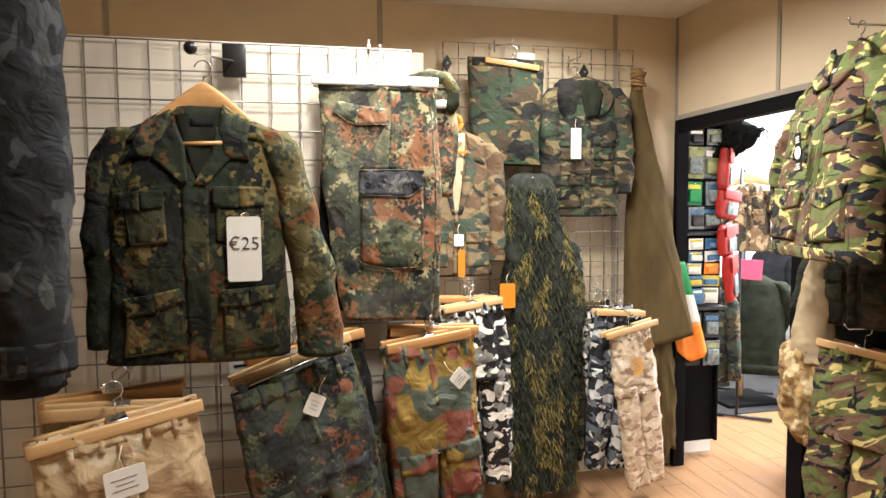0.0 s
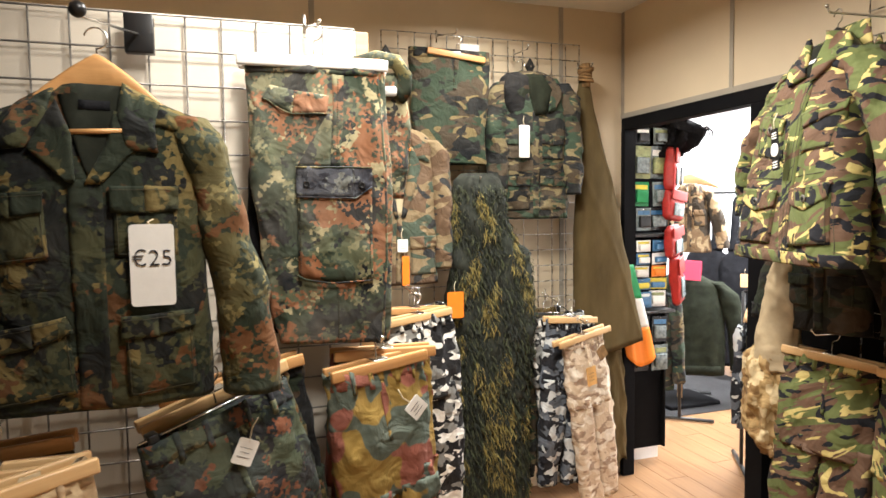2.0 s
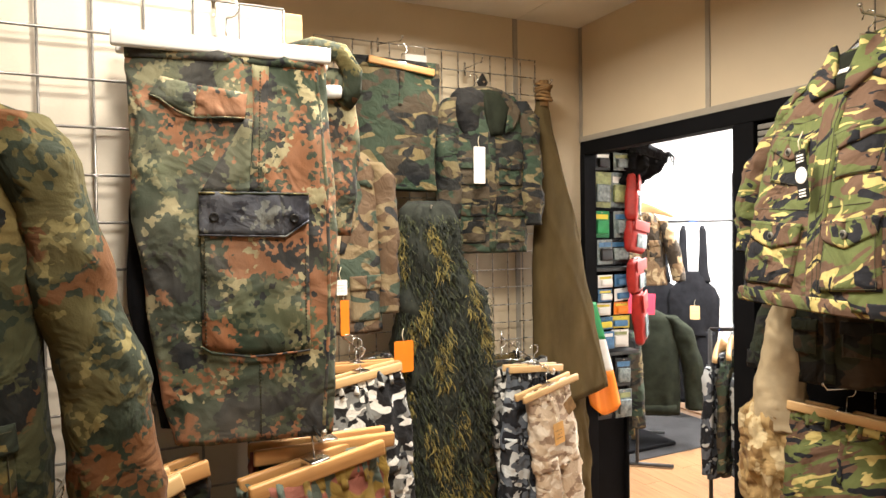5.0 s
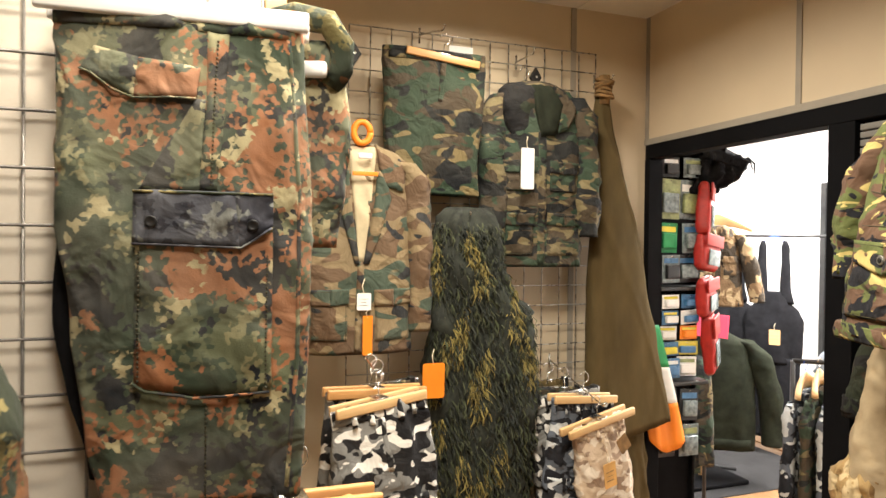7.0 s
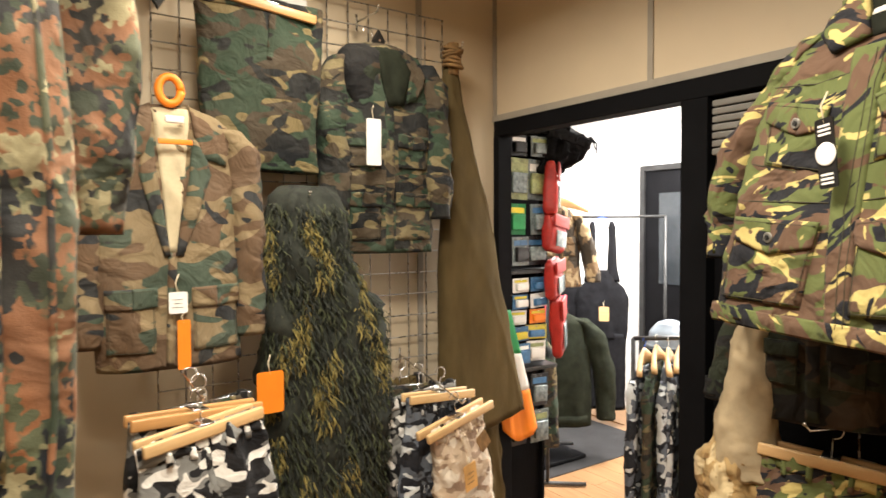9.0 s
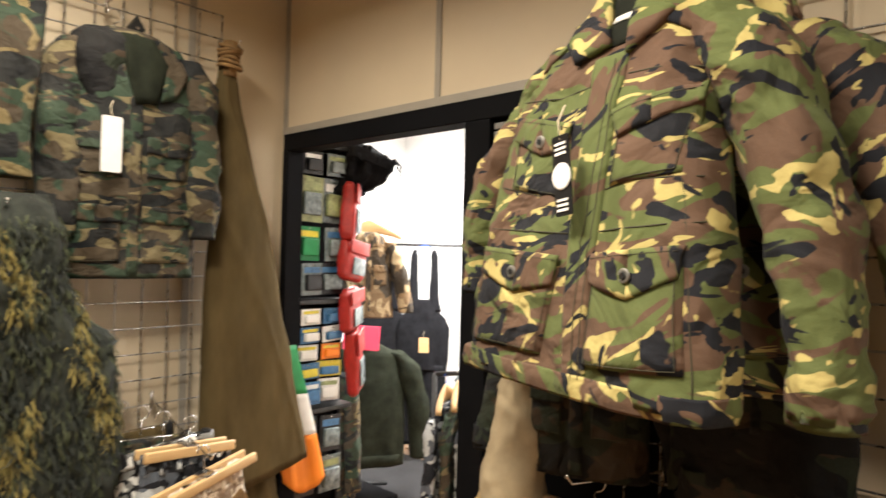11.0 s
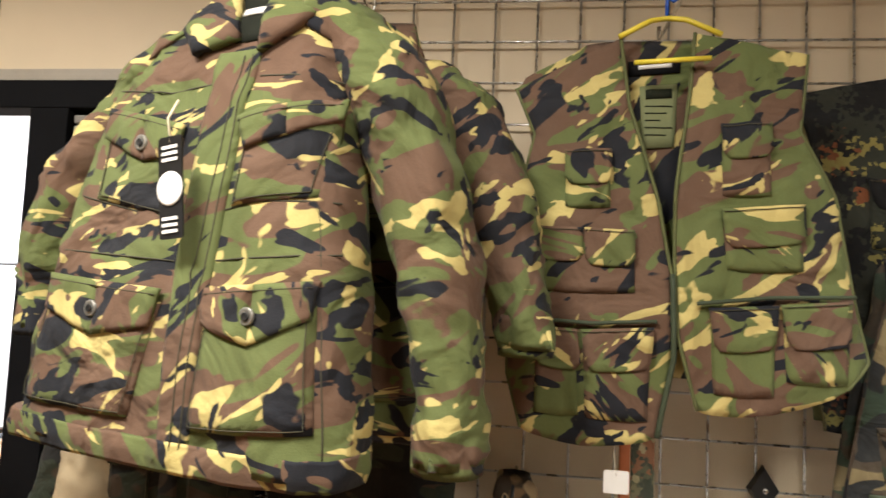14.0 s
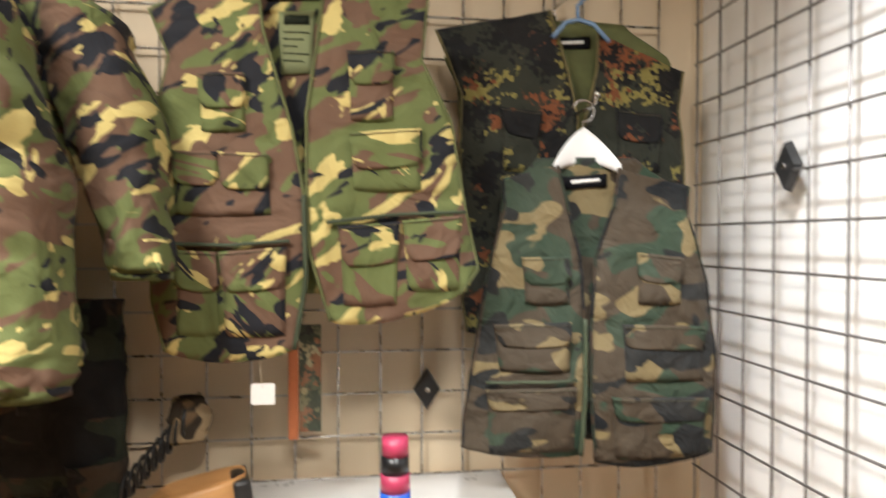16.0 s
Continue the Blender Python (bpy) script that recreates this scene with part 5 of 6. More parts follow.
display_arm((-0.71, 2.15, 2.17), (-0.645, 1.56, 2.37))

H1 = pose(-0.44, 1.62, 1.15, 0, -6, 24)
hung_trousers(H1, "pale desert camouflage trousers on a wooden clamp hanger", DESERT, 0.18, 0.95, 0.05, 91)
clamp_hanger("pale wooden trouser hanger", H1 @ pose(0, 0, 0.005), 0.38)
H2 = pose(-0.035, 1.855, 1.19, 0, -12, 28)
hung_trousers(H2, "speckled camouflage trousers on a metal clip hanger", FLECK_GREEN, 0.19, 0.95, 0.05, 93)
clamp_hanger("chrome trouser hanger with black clips", H2 @ pose(0, 0, 0.02), 0.37, clips=True)
H3 = pose(0.385, 2.03, 1.225, 0, -5, 14)
hung_trousers(H3, "red, mustard and green jigsaw camouflage trousers", JIGSAW, 0.155, 0.95, 0.05, 95, flap=True)
clamp_hanger("varnished wooden trouser hanger", H3 @ pose(0, 0, 0.01), 0.3, HANGER_WOOD)
price_tag("square white paper tag on a string", H1 @ pose(-0.01, -0.06, -0.08), 0.09, 0.07)
price_tag("square white paper tag on a string", H2 @ pose(0.03, -0.065, -0.06, 0, 40, 0), 0.055, 0.06)
price_tag("square white paper tag on a string", H3 @ pose(0.06, -0.065, -0.1, 0, -40, 0), 0.055, 0.055)

# ---- back bay ----
display_arm((0.85, 3.615, 2.12), (0.80, 3.25, 2.08))
open_jacket(pose(0.775, 3.27, 2.06, 0, 0, 0))
W = pose(1.125, 3.47, 2.475, 0, 2, -6)
cargo_trousers(W, "woodland camouflage trousers folded over a wooden hanger", WOODLAND, 0.215, 0.195, 0.57, 0.04, big=False, slant=0.01, seed=6)
clamp_hanger("varnished wooden trouser hanger", W @ pose(0.03, -0.008, -0.014, 0, 6, 0), 0.31, HANGER_WOOD)
hooded_jacket(pose(1.58, 3.47, 2.4, 0, 0, -4))
coat_hanger("dark hanger of the hooded jacket", pose(1.54, 3.48, 2.375), BLACK_PLASTIC, 0.08)
price_tag("long white card tag", pose(1.5, 3.36, 2.105), 0.06, 0.17, lines=0)
ghillie(pose(1.29, 3.36, 1.79))
olive_coat(pose(1.96, 3.52, 2.4))
rope_coil(pose(1.955, 3.5, 2.42))
T1 = pose(1.745, 3.19, 0.985, 0, -9, 12)
hung_trousers(T1, "pale desert pebble camouflage trousers on a wooden hanger", DESERT_DIGI, 0.135, 0.9, 0.04, 97)
clamp_hanger("pale wooden trouser hanger", T1 @ pose(0, 0, 0.01), 0.36)
U1 = pose(0.78, 2.95, 1.19, 0, -5, 14)
hung_trousers(U1, "black, white and grey urban camouflage trousers", URBAN, 0.17, 0.9, 0.05, 99)
clamp_hanger("pale wooden trouser hanger", U1 @ pose(0, 0, 0.01), 0.32)
price_tag("plain brown card tag on the pale trousers", T1 @ pose(0.06, -0.055, -0.06, 0, -25, 0), 0.06, 0.07, ROPE, lines=0, cord=0.02, name="card_tag")
price_tag("bright orange card tag", pose(1.045, 3.2, 1.265), 0.085, 0.13, ORANGE, lines=0, name="card_tag")

# ---- side bay ----
PK = pose(1.785, 1.8, 2.14, 0, 0, -108)
parka(PK, "padded green, brown and yellow camouflage parka hanging on the grid", DPM)
parka(pose(2.0, 1.73, 2.15, 0, 0, -100), "second padded camouflage parka hanging behind the first", DPM, seed=28, second=True)
VT = pose(2.04, 1.18, 2.19, 0, 0, -92)
vest(VT, "green and brown camouflage vest with many pockets", DPM,
     ([(-0.262, -0.095), (-0.226, -0.18), (-0.25, -0.287), (-0.264, -0.45), (-0.262, -0.6), (-0.235, -0.69)], [(-0.082, -0.006), (-0.066, -0.13), (-0.016, -0.3), (0.006, -0.42), (0.01, -0.56), (-0.012, -0.688)]),
     ([(0.225, -0.04), (0.212, -0.173), (0.265, -0.28), (0.292, -0.44), (0.316, -0.55), (0.28, -0.595)], [(0.042, 0.0), (0.034, -0.1), (0.01, -0.28), (0.01, -0.4), (0.016, -0.52), (0.05, -0.64)]),
     [((-0.173, -0.211), (-0.095, -0.209), (-0.092, -0.268), (-0.172, -0.27), -0.308, 0.018), ((0.08, -0.167), (0.162, -0.161), (0.163, -0.22), (0.084, -0.224), -0.285, 0.018),
      ((-0.215, -0.344), (-0.14, -0.346), (-0.138, -0.402), (-0.213, -0.4), 0, 0.018), ((-0.137, -0.346), (-0.055, -0.348), (-0.053, -0.408), (-0.135, -0.408), 0, 0.018), ((-0.218, -0.35), (-0.052, -0.352), (-0.05, -0.372), (-0.216, -0.37), -0.452, 0.012),
      ((0.083, -0.309), (0.21, -0.299), (0.212, -0.363), (0.09, -0.372), -0.408, 0.018),
      ((-0.215, -0.514), (-0.145, -0.517), (-0.137, -0.585), (-0.215, -0.58), -0.66, 0.018), ((-0.138, -0.517), (-0.022, -0.508), (-0.026, -0.578), (-0.13, -0.585), -0.662, 0.018),
      ((0.064, -0.472), (0.172, -0.464), (0.168, -0.536), (0.072, -0.542), -0.61, 0.018), ((0.176, -0.462), (0.284, -0.452), (0.28, -0.526), (0.184, -0.532), -0.585, 0.018)],
     31, 0.022, None, OLIVE_BIND, OLIVE_LABEL, ([(-0.225, -0.503), (-0.12, -0.506), (-0.018, -0.498)], [(0.045, -0.466), (0.16, -0.452), (0.29, -0.446)]))
vest(pose(2.2, 0.63, 2.17, 0, 0, -92), "dark speckled camouflage vest", FLECK_BLACK,
     ([(-0.29, -0.035), (-0.235, -0.17), (-0.24, -0.28), (-0.235, -0.45), (-0.235, -0.6), (-0.225, -0.67)], [(-0.05, 0.01), (-0.012, -0.12), (0.008, -0.22), (0.006, -0.4), (0.0, -0.55), (-0.01, -0.66)]),
     ([(0.25, -0.11), (0.235, -0.2), (0.25, -0.32), (0.255, -0.45), (0.26, -0.58), (0.25, -0.66)], [(0.06, -0.03), (0.05, -0.12), (0.015, -0.25), (0.012, -0.4), (0.012, -0.55), (0.02, -0.66)]),
     [((-0.16, -0.2), (-0.07, -0.21), (-0.075, -0.265), (-0.15, -0.255), -0.33, 0.016), ((0.09, -0.2), (0.19, -0.21), (0.19, -0.27), (0.09, -0.265), -0.33, 0.016)], 33, 0.01, OLIVE_BIND, FLECK_BIND)
vest(pose(2.09, 0.63, 1.86, 0, 0, -95), "woodland camouflage vest with pockets", WOODLAND,
     ([(-0.17, -0.045), (-0.165, -0.1), (-0.2, -0.23), (-0.22, -0.36), (-0.245, -0.5), (-0.25, -0.57)], [(-0.062, -0.02), (-0.045, -0.1), (-0.02, -0.2), (-0.012, -0.32), (-0.012, -0.46), (-0.02, -0.585)]),
     ([(0.2, -0.06), (0.195, -0.12), (0.235, -0.25), (0.25, -0.36), (0.252, -0.5), (0.25, -0.59)], [(0.06, -0.025), (0.045, -0.1), (0.01, -0.2), (0.002, -0.32), (0.0, -0.46), (0.01, -0.6)]),
     [((-0.135, -0.2), (-0.045, -0.198), (-0.04, -0.25), (-0.13, -0.252), -0.29, 0.016), ((0.09, -0.19), (0.18, -0.2), (0.18, -0.25), (0.09, -0.245), -0.29, 0.016),
      ((-0.19, -0.33), (-0.04, -0.325), (-0.04, -0.37), (-0.18, -0.372), -0.42, 0.016), ((0.06, -0.33), (0.225, -0.335), (0.225, -0.38), (0.065, -0.375), -0.44, 0.016),
      ((-0.205, -0.455), (-0.03, -0.45), (-0.03, -0.49), (-0.2, -0.495), -0.575, 0.016), ((0.04, -0.47), (0.235, -0.475), (0.23, -0.52), (0.045, -0.515), -0.59, 0.016)], 35, 0.012, None, WOODLAND_DARK, None, ([(-0.205, -0.442), (-0.03, -0.437)],))
yh = thing("coat_hanger", "thin yellow plastic hanger in the vest", "hanger", VT, "hangers")
part("shoulder_bar", tube(bmesh.new(), [(-0.085, -0.035, -0.006), (-0.03, -0.02, 0.028), (0, 0, 0.04), (0.03, -0.02, 0.028), (0.085, -0.035, -0.006)], 0.005, 8), YELLOW, yh)
part("cross_bar", tube(bmesh.new(), [(-0.062, -0.06, -0.062), (0.062, -0.06, -0.056)], 0.0045, 8), YELLOW, yh)
part("hook", tube(bmesh.new(), [(0, 0, 0.04), (0, 0, 0.075)] + [(p[0], p[1], p[2] + 0.015) for p in hook_pts()[3:]], 0.0035, 6), BLUE, yh)
coat_hanger("white plastic hanger in the woodland vest", pose(2.1, 0.63, 1.88, 0, 0, -95), WHITE_PLASTIC, 0.066, 0.045, 0.012, arch=1.9)
DT = pose(2.14, 2.07, 1.08, 0, 4, -72)
hung_trousers(DT, "green and brown camouflage trousers on a wooden hanger", DPM, 0.17, 0.95, 0.05, 101)
clamp_hanger("pale wooden trouser hanger", DT @ pose(0, 0, 0.01), 0.34)
TP, TPS = loose_drape(pose(2.1, 2.28, 1.52, 0, 0, -45), "pale tan trousers hanging narrow above a gathered camouflage bag", SAND_CLOTH, [(0, 0.03, 0, 0.035, 0.03), (-0.2, 0.015, 0, 0.06, 0.045), (-0.4, 0.0, 0, 0.085, 0.06), (-0.52, 0.0, 0, 0.09, 0.065)], "tan_trousers", "trousers", folds=0.02, seed=103, freq=20, flow=0.04)
part("gathered_end", Shape([(-0.4, -0.03, 0.02, 0.05, 0.05), (-0.5, -0.02, 0.01, 0.1, 0.075), (-0.64, -0.01, 0, 0.118, 0.085), (-0.78, -0.005, 0, 0.1, 0.08), (-0.87, 0.0, 0, 0.05, 0.05)], 2.2, 0.03, 104, 26, 0.45).mesh(64, 48), SAND_CAMO, TP, "gathered sand camouflage cloth")
for x, y, z, rz in ((2.268, 0.93, 1.36, -90), (1.93, 0.297, 1.83, 180), (0.82, 3.612, 2.49, 0), (1.66, 3.612, 2.47, 0)):
    connector(x, y, z, rz)

# ---- arms that carry the hangers ----


def over(m, z, grid_point, beyond=0.06):
    """An arm from the grid through the hook of the hanger at m."""
    tip = m @ Vector((0, 0, z))
    d = (tip - Vector(grid_point)).normalized()
    display_arm(tuple(grid_point), tuple(tip + d * beyond))


over(H1, 0.1, (-0.46, 2.15, 1.24))
over(H2, 0.12, (-0.02, 2.15, 1.32))
over(H3, 0.1, (0.36, 2.15, 1.36))
over(FT, 0.1, (0.22, 2.15, 2.19), 0.03)
over(W, 0.1, (1.1, 3.615, 2.6))
over(T1, 0.1, (1.75, 3.615, 1.17))
over(U1, 0.1, (0.8, 3.615, 1.33))
over(DT, 0.1, (2.27, 1.95, 1.2))
display_arm((1.56, 3.615, 2.53), (1.54, 3.4, 2.51))
display_arm((1.97, 3.615, 2.48), (1.955, 3.44, 2.45))
display_arm((1.24, 3.615, 1.84), (1.22, 3.3, 1.81))
display_arm((2.27, 1.8, 2.27), (1.74, 1.77, 2.245))
coat_hanger("black plastic hanger in the padded parka", PK @ pose(0, 0.02, 0.03), BLACK_PLASTIC, 0.15)
coat_hanger("black plastic hanger in the second parka", pose(2.015, 1.73, 2.175, 0, 0, -100), BLACK_PLASTIC, 0.15)
display_arm((2.27, 1.73, 2.27), (1.96, 1.73, 2.26))
display_arm((2.27, 1.15, 2.28), (2.0, 1.15, 2.275))
display_arm((2.27, 0.64, 2.22), (2.15, 0.64, 2.21))
display_arm((2.27, 0.63, 1.96), (2.04, 0.63, 1.955))
bh = thing("coat_hanger", "pale blue plastic hanger in the speckled vest", "hanger", pose(2.17, 0.62, 2.16, 0, 0, -92), "hangers")
part("shoulder_bar", tube(bmesh.new(), [(-0.06, -0.03, -0.045), (-0.03, -0.02, -0.01), (0, -0.01, 0.0), (0.03, -0.02, -0.012), (0.06, -0.03, -0.05)], 0.005, 8), PALE_BLUE, bh)
part("hook", tube(bmesh.new(), [(0, -0.01, 0.0), (0, -0.005, 0.03)] + [(p[0] * 1.2, p[1], p[2] - 0.01) for p in hook_pts()[3:]], 0.0045, 8), PALE_BLUE, bh)
price_tag("black and white swing tag on the parka", PK @ pose(-0.015, -0.165, -0.235, 0, -6, 0), 0.04, 0.13, BLACK_PLASTIC, lines=0, cord=0.05, name="swing_tag")
SW = bpy.data.objects["swing_tag"]
part("round_print", disc(0, -0.0012, -0.067, 0.022, 0.0012, 24), CARD, SW, "white round print")
for z in (-0.014, -0.022, -0.03, -0.105, -0.113, -0.121):
    part("print_line", slab(-0.013, 0.013, -0.0022, -0.001, z - 0.002, z + 0.002), CARD, SW, smooth=False)
price_tag("small white tag on the open jacket", pose(0.775, 3.17, 1.53), 0.05, 0.06)
price_tag("narrow orange tag on the open jacket", pose(0.79, 3.175, 1.45), 0.035, 0.14, ORANGE, lines=0, cord=0.02, name="card_tag")
price_tag("orange and sand label card on the pale trousers", T1 @ pose(-0.02, -0.06, -0.14), 0.065, 0.1, plain("sand_orange_card", (0.75, 0.42, 0.13), 0.6), cord=0.02, name="card_tag")

MORE = [
    (pose(-0.46, 1.72, 1.15, 0, 3, 8), "tan trousers behind the desert trousers", SAND_CLOTH, 0.17, PALE_WOOD, False),
    (pose(-0.5, 1.82, 1.16, 0, -4, 2), "olive trousers on a wooden hanger", OLIVE_CLOTH, 0.17, HANGER_WOOD, False),
    (pose(-0.04, 1.93, 1.21, 0, -16, 20), "dark speckled trousers on a wooden hanger", FLECK_DARK, 0.18, PALE_WOOD, False),
    (pose(0.0, 2.0, 1.23, 0, -9, 14), "olive trousers on a wooden hanger", WOODLAND_DARK, 0.18, HANGER_WOOD, False),
    (pose(0.42, 2.1, 1.24, 0, 2, 4), "dark red and green jigsaw trousers", JIGSAW, 0.15, HANGER_WOOD, False),
    (pose(0.79, 3.05, 1.2, 0, 3, 8), "grey urban camouflage trousers", URBAN, 0.17, HANGER_WOOD, False),
    (pose(0.8, 3.15, 1.2, 0, -3, 4), "dark trousers on a metal hanger", WOODLAND_DEEP, 0.17, PALE_WOOD, True),
    (pose(1.72, 3.27, 1.06, 0, 4, 4), "blue and white camouflage trousers", BLUE_WHITE, 0.15, PALE_WOOD, False),
    (pose(1.68, 3.34, 1.07, 0, -6, -2), "grey and white camouflage trousers", URBAN, 0.16, PALE_WOOD, True),
    (pose(1.63, 3.41, 1.08, 0, 3, -6), "dark woodland trousers on a metal hanger", WOODLAND_DEEP, 0.17, PALE_WOOD, True),
    (pose(1.6, 3.48, 1.09, 0, -3, -8), "olive trousers on a metal hanger", OLIVE_CLOTH, 0.17, HANGER_WOOD, True),
]
for k, (m, label, mat, w, wood_mat, clips) in enumerate(MORE):
    hung_trousers(m, label, mat, w, 0.9 - 0.02 * (k % 3), 0.035, 200 + 3 * k)
    clamp_hanger("chrome trouser hanger with black clips" if clips else "wooden trouser hanger behind the front row", m @ pose(0, 0, 0.012), w * 2.05, wood_mat, clips)

price_tag("plain white card behind the hanger", pose(1.28, 3.575, 2.56), 0.11, 0.06, lines=0, cord=0.03, name="blank_card")
note = thing("notice_card", "small white printed card with a dark lower half", "card", pose(-0.18, 2.08, 1.195, 0, -4, 6))
part("card", slab(-0.06, 0.05, -0.002, 0.002, -0.05, 0.0, 0.001), CARD, note, smooth=False)
part("print_line", slab(-0.045, 0.03, -0.003, -0.002, -0.025, -0.016), INK, note, smooth=False)
part("dark_half", slab(-0.05, 0.05, -0.002, 0.002, -0.11, -0.05, 0.001), BLACK_PLASTIC, note, smooth=False)
part("clip", tube(bmesh.new(), [(0, 0, -0.004), (0, 0.03, 0.0)], 0.003, 6), CHROME, note)

# orange strap hanger in the open jacket
strap = thing("neck_strap", "orange webbing neck strap with white clip", "strap", pose(0.775, 3.24, 2.06))
part("strap_loop", tube(bmesh.new(), [(0.03 * math.cos(a), -0.01, 0.04 + 0.038 * math.sin(a)) for a in (2 * math.pi * k / 20 for k in range(21))], 0.012, 8), ORANGE, strap)
part("band", slab(-0.045, 0.045, -0.075, -0.068, -0.12, -0.105, 0.002), ORANGE, strap)
part("clip", slab(-0.025, 0.025, -0.07, -0.06, -0.06, -0.04, 0.004), WHITE_PLASTIC, strap)

# tricolour flag hanging in the doorway behind the poncho
flag = thing("flag", "green, white and orange cloth flag hanging beside the doorway", "flag", pose(2.26, 3.55, 1.32))


def flag_cloth(v0, v1):
    """One stripe: the cloth hangs a little askew, with soft ripples and a real thickness."""
    bm = bmesh.new()
    near, far = [], []
    for i in range(9):
        v = v0 + (v1 - v0) * i / 8
        a, b = Vector((-0.1, 0)).lerp(Vector((0.01, -0.56)), v), Vector((0.06, 0)).lerp(Vector((0.22, -0.58)), v)
        r0, r1 = [], []
        for j in range(13):
            u = j / 12
            p = a.lerp(b, u)
            z = p.y - 0.06 * v ** 4 * math.sin(math.pi * u)
            y = 0.009 * math.sin(u * 9 + v * 3) + 0.004 * math.sin(u * 21)
            r0.append(bm.verts.new((p.x, y - 0.0008, z)))
            r1.append(bm.verts.new((p.x, y + 0.0008, z)))
        near.append(r0)
        far.append(r1)
    for i in range(8):
        for j in range(12):
            bm.faces.new((near[i][j], near[i + 1][j], near[i + 1][j + 1], near[i][j + 1]))
            bm.faces.new((far[i][j + 1], far[i + 1][j + 1], far[i + 1][j], far[i][j]))
    for i in range(8):
        bm.faces.new((near[i][12], near[i + 1][12], far[i + 1][12], far[i][12]))
        bm.faces.new((far[i][0], far[i + 1][0], near[i + 1][0], near[i][0]))
    for j in range(12):
        bm.faces.new((near[8][j], far[8][j], far[8][j + 1], near[8][j + 1]))
        bm.faces.new((far[0][j], near[0][j], near[0][j + 1], far[0][j + 1]))
    return bm


part("green_stripe", flag_cloth(0.0, 0.36), GREEN_CARD, flag, "green stripe")
part("white_stripe", flag_cloth(0.36, 0.66), CARD, flag, "white stripe")
part("orange_stripe", flag_cloth(0.66, 1.0), ORANGE, flag, "orange stripe")
part("cord", tube(bmesh.new(), [(-0.02, 0, -0.01), (-0.02, 0.01, 0.1), (0.0, 0.055, 0.2)], 0.002, 5), STRING, flag)

# shadowed back leg of the cargo trousers, its shade put into added black cloth
loose_drape(pose(0.17, 2.115, 2.03, 0, 0, -4), "black cloth standing in for the shaded back leg of the cargo trousers", BLACK_CLOTH, [(0, 0.08, 0, 0.1, 0.012), (-0.25, 0.04, 0, 0.155, 0.015), (-0.45, 0.035, 0, 0.155, 0.02), (-0.7, 0.06, 0, 0.125, 0.02)], "shaded_back_leg", "trousers", 0.01, 111)

# rolled waist of the trousers behind, with the end of their white bar
roll = thing("rolled_trousers", "rolled waist of speckled trousers with a white hanger bar", "trousers", pose(0.44, 2.11, 2.06, 0, 0, -12))
part("waist_roll", tube(bmesh.new(), [(-0.09, 0, 0.02), (-0.02, -0.01, 0.04), (0.035, -0.015, 0.03), (0.06, -0.015, -0.01), (0.058, -0.01, -0.05), (0.04, -0.005, -0.08)], 0.024, 12, 0.02), FLECK_SLEEVE, roll)
part("leg", Shape([(0.0, 0.01, 0.01, 0.05, 0.018), (-0.15, 0.02, 0.01, 0.058, 0.022), (-0.36, 0.0, 0.01, 0.05, 0.02)], 2.4, 0.012, 114, 14).mesh(28, 24), FLECK, roll)
part("hanger_bar", slab(-0.04, 0.035, -0.04, -0.02, -0.07, -0.042, 0.008), WHITE_PLASTIC, roll, "white bar end")

# dark clothes under the parka, its shade put into their darker print
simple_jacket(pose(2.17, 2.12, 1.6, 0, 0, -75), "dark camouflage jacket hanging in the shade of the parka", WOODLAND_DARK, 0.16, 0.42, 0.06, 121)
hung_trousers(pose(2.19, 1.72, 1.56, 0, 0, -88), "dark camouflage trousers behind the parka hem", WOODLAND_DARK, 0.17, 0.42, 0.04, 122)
D2 = pose(2.16, 1.7, 1.07, 0, 3, -80)
hung_trousers(D2, "green camouflage trousers on a wooden hanger with a paper tag", DPM, 0.16, 0.9, 0.05, 123)
clamp_hanger("pale wooden trouser hanger", D2 @ pose(0, 0, 0.01), 0.34)
over(D2, 0.1, (2.27, 1.62, 1.19))
price_tag("white paper tag on a string", D2 @ pose(0.02, -0.06, -0.08), 0.06, 0.07)

# ---- the next room ----
rack = thing("packet_rack", "black wire rack full of blister packs", "rack", pose(2.365, 3.70, 0))
part("back", slab(0, 0.3, 0.03, 0.05, 0.1, 2.2, 0.004), BLACK_FRAME, rack)
for x in (0.008, 0.3):
    part("upright", slab(x - 0.008, x + 0.008, 0.0, 0.03, 0.1, 2.2, 0.003), BLACK_FRAME, rack)
for z in (1.5, 2.19, 1.02):
    part("shelf", slab(0, 0.3, -0.1, 0.03, z - 0.02, z, 0.003), DARK_METAL, rack)
rng = random.Random(3)
LEVELS = [(2.15, 0.1, [BLACK_PLASTIC, PACK_GREY]), (2.04, 0.2, [PACK_OLIVE, PACK_GREY]), (1.82, 0.15, [GREEN_CARD, PACK_GREY]), (1.66, 0.14, [PACK_GREY, BLACK_PLASTIC]), (1.46, 0.07, [CARD, PACK_BLUE]), (1.38, 0.07, [PACK_BLUE, CARD]), (1.3, 0.07, [CARD, ORANGE]), (1.22, 0.07, [PACK_BLUE, YELLOW]), (1.14, 0.1, [PACK_BLUE, CARD]), (0.98, 0.16, [PACK_GREY, BLACK_PLASTIC]), (0.8, 0.16, [BLACK_PLASTIC, PACK_GREY])]
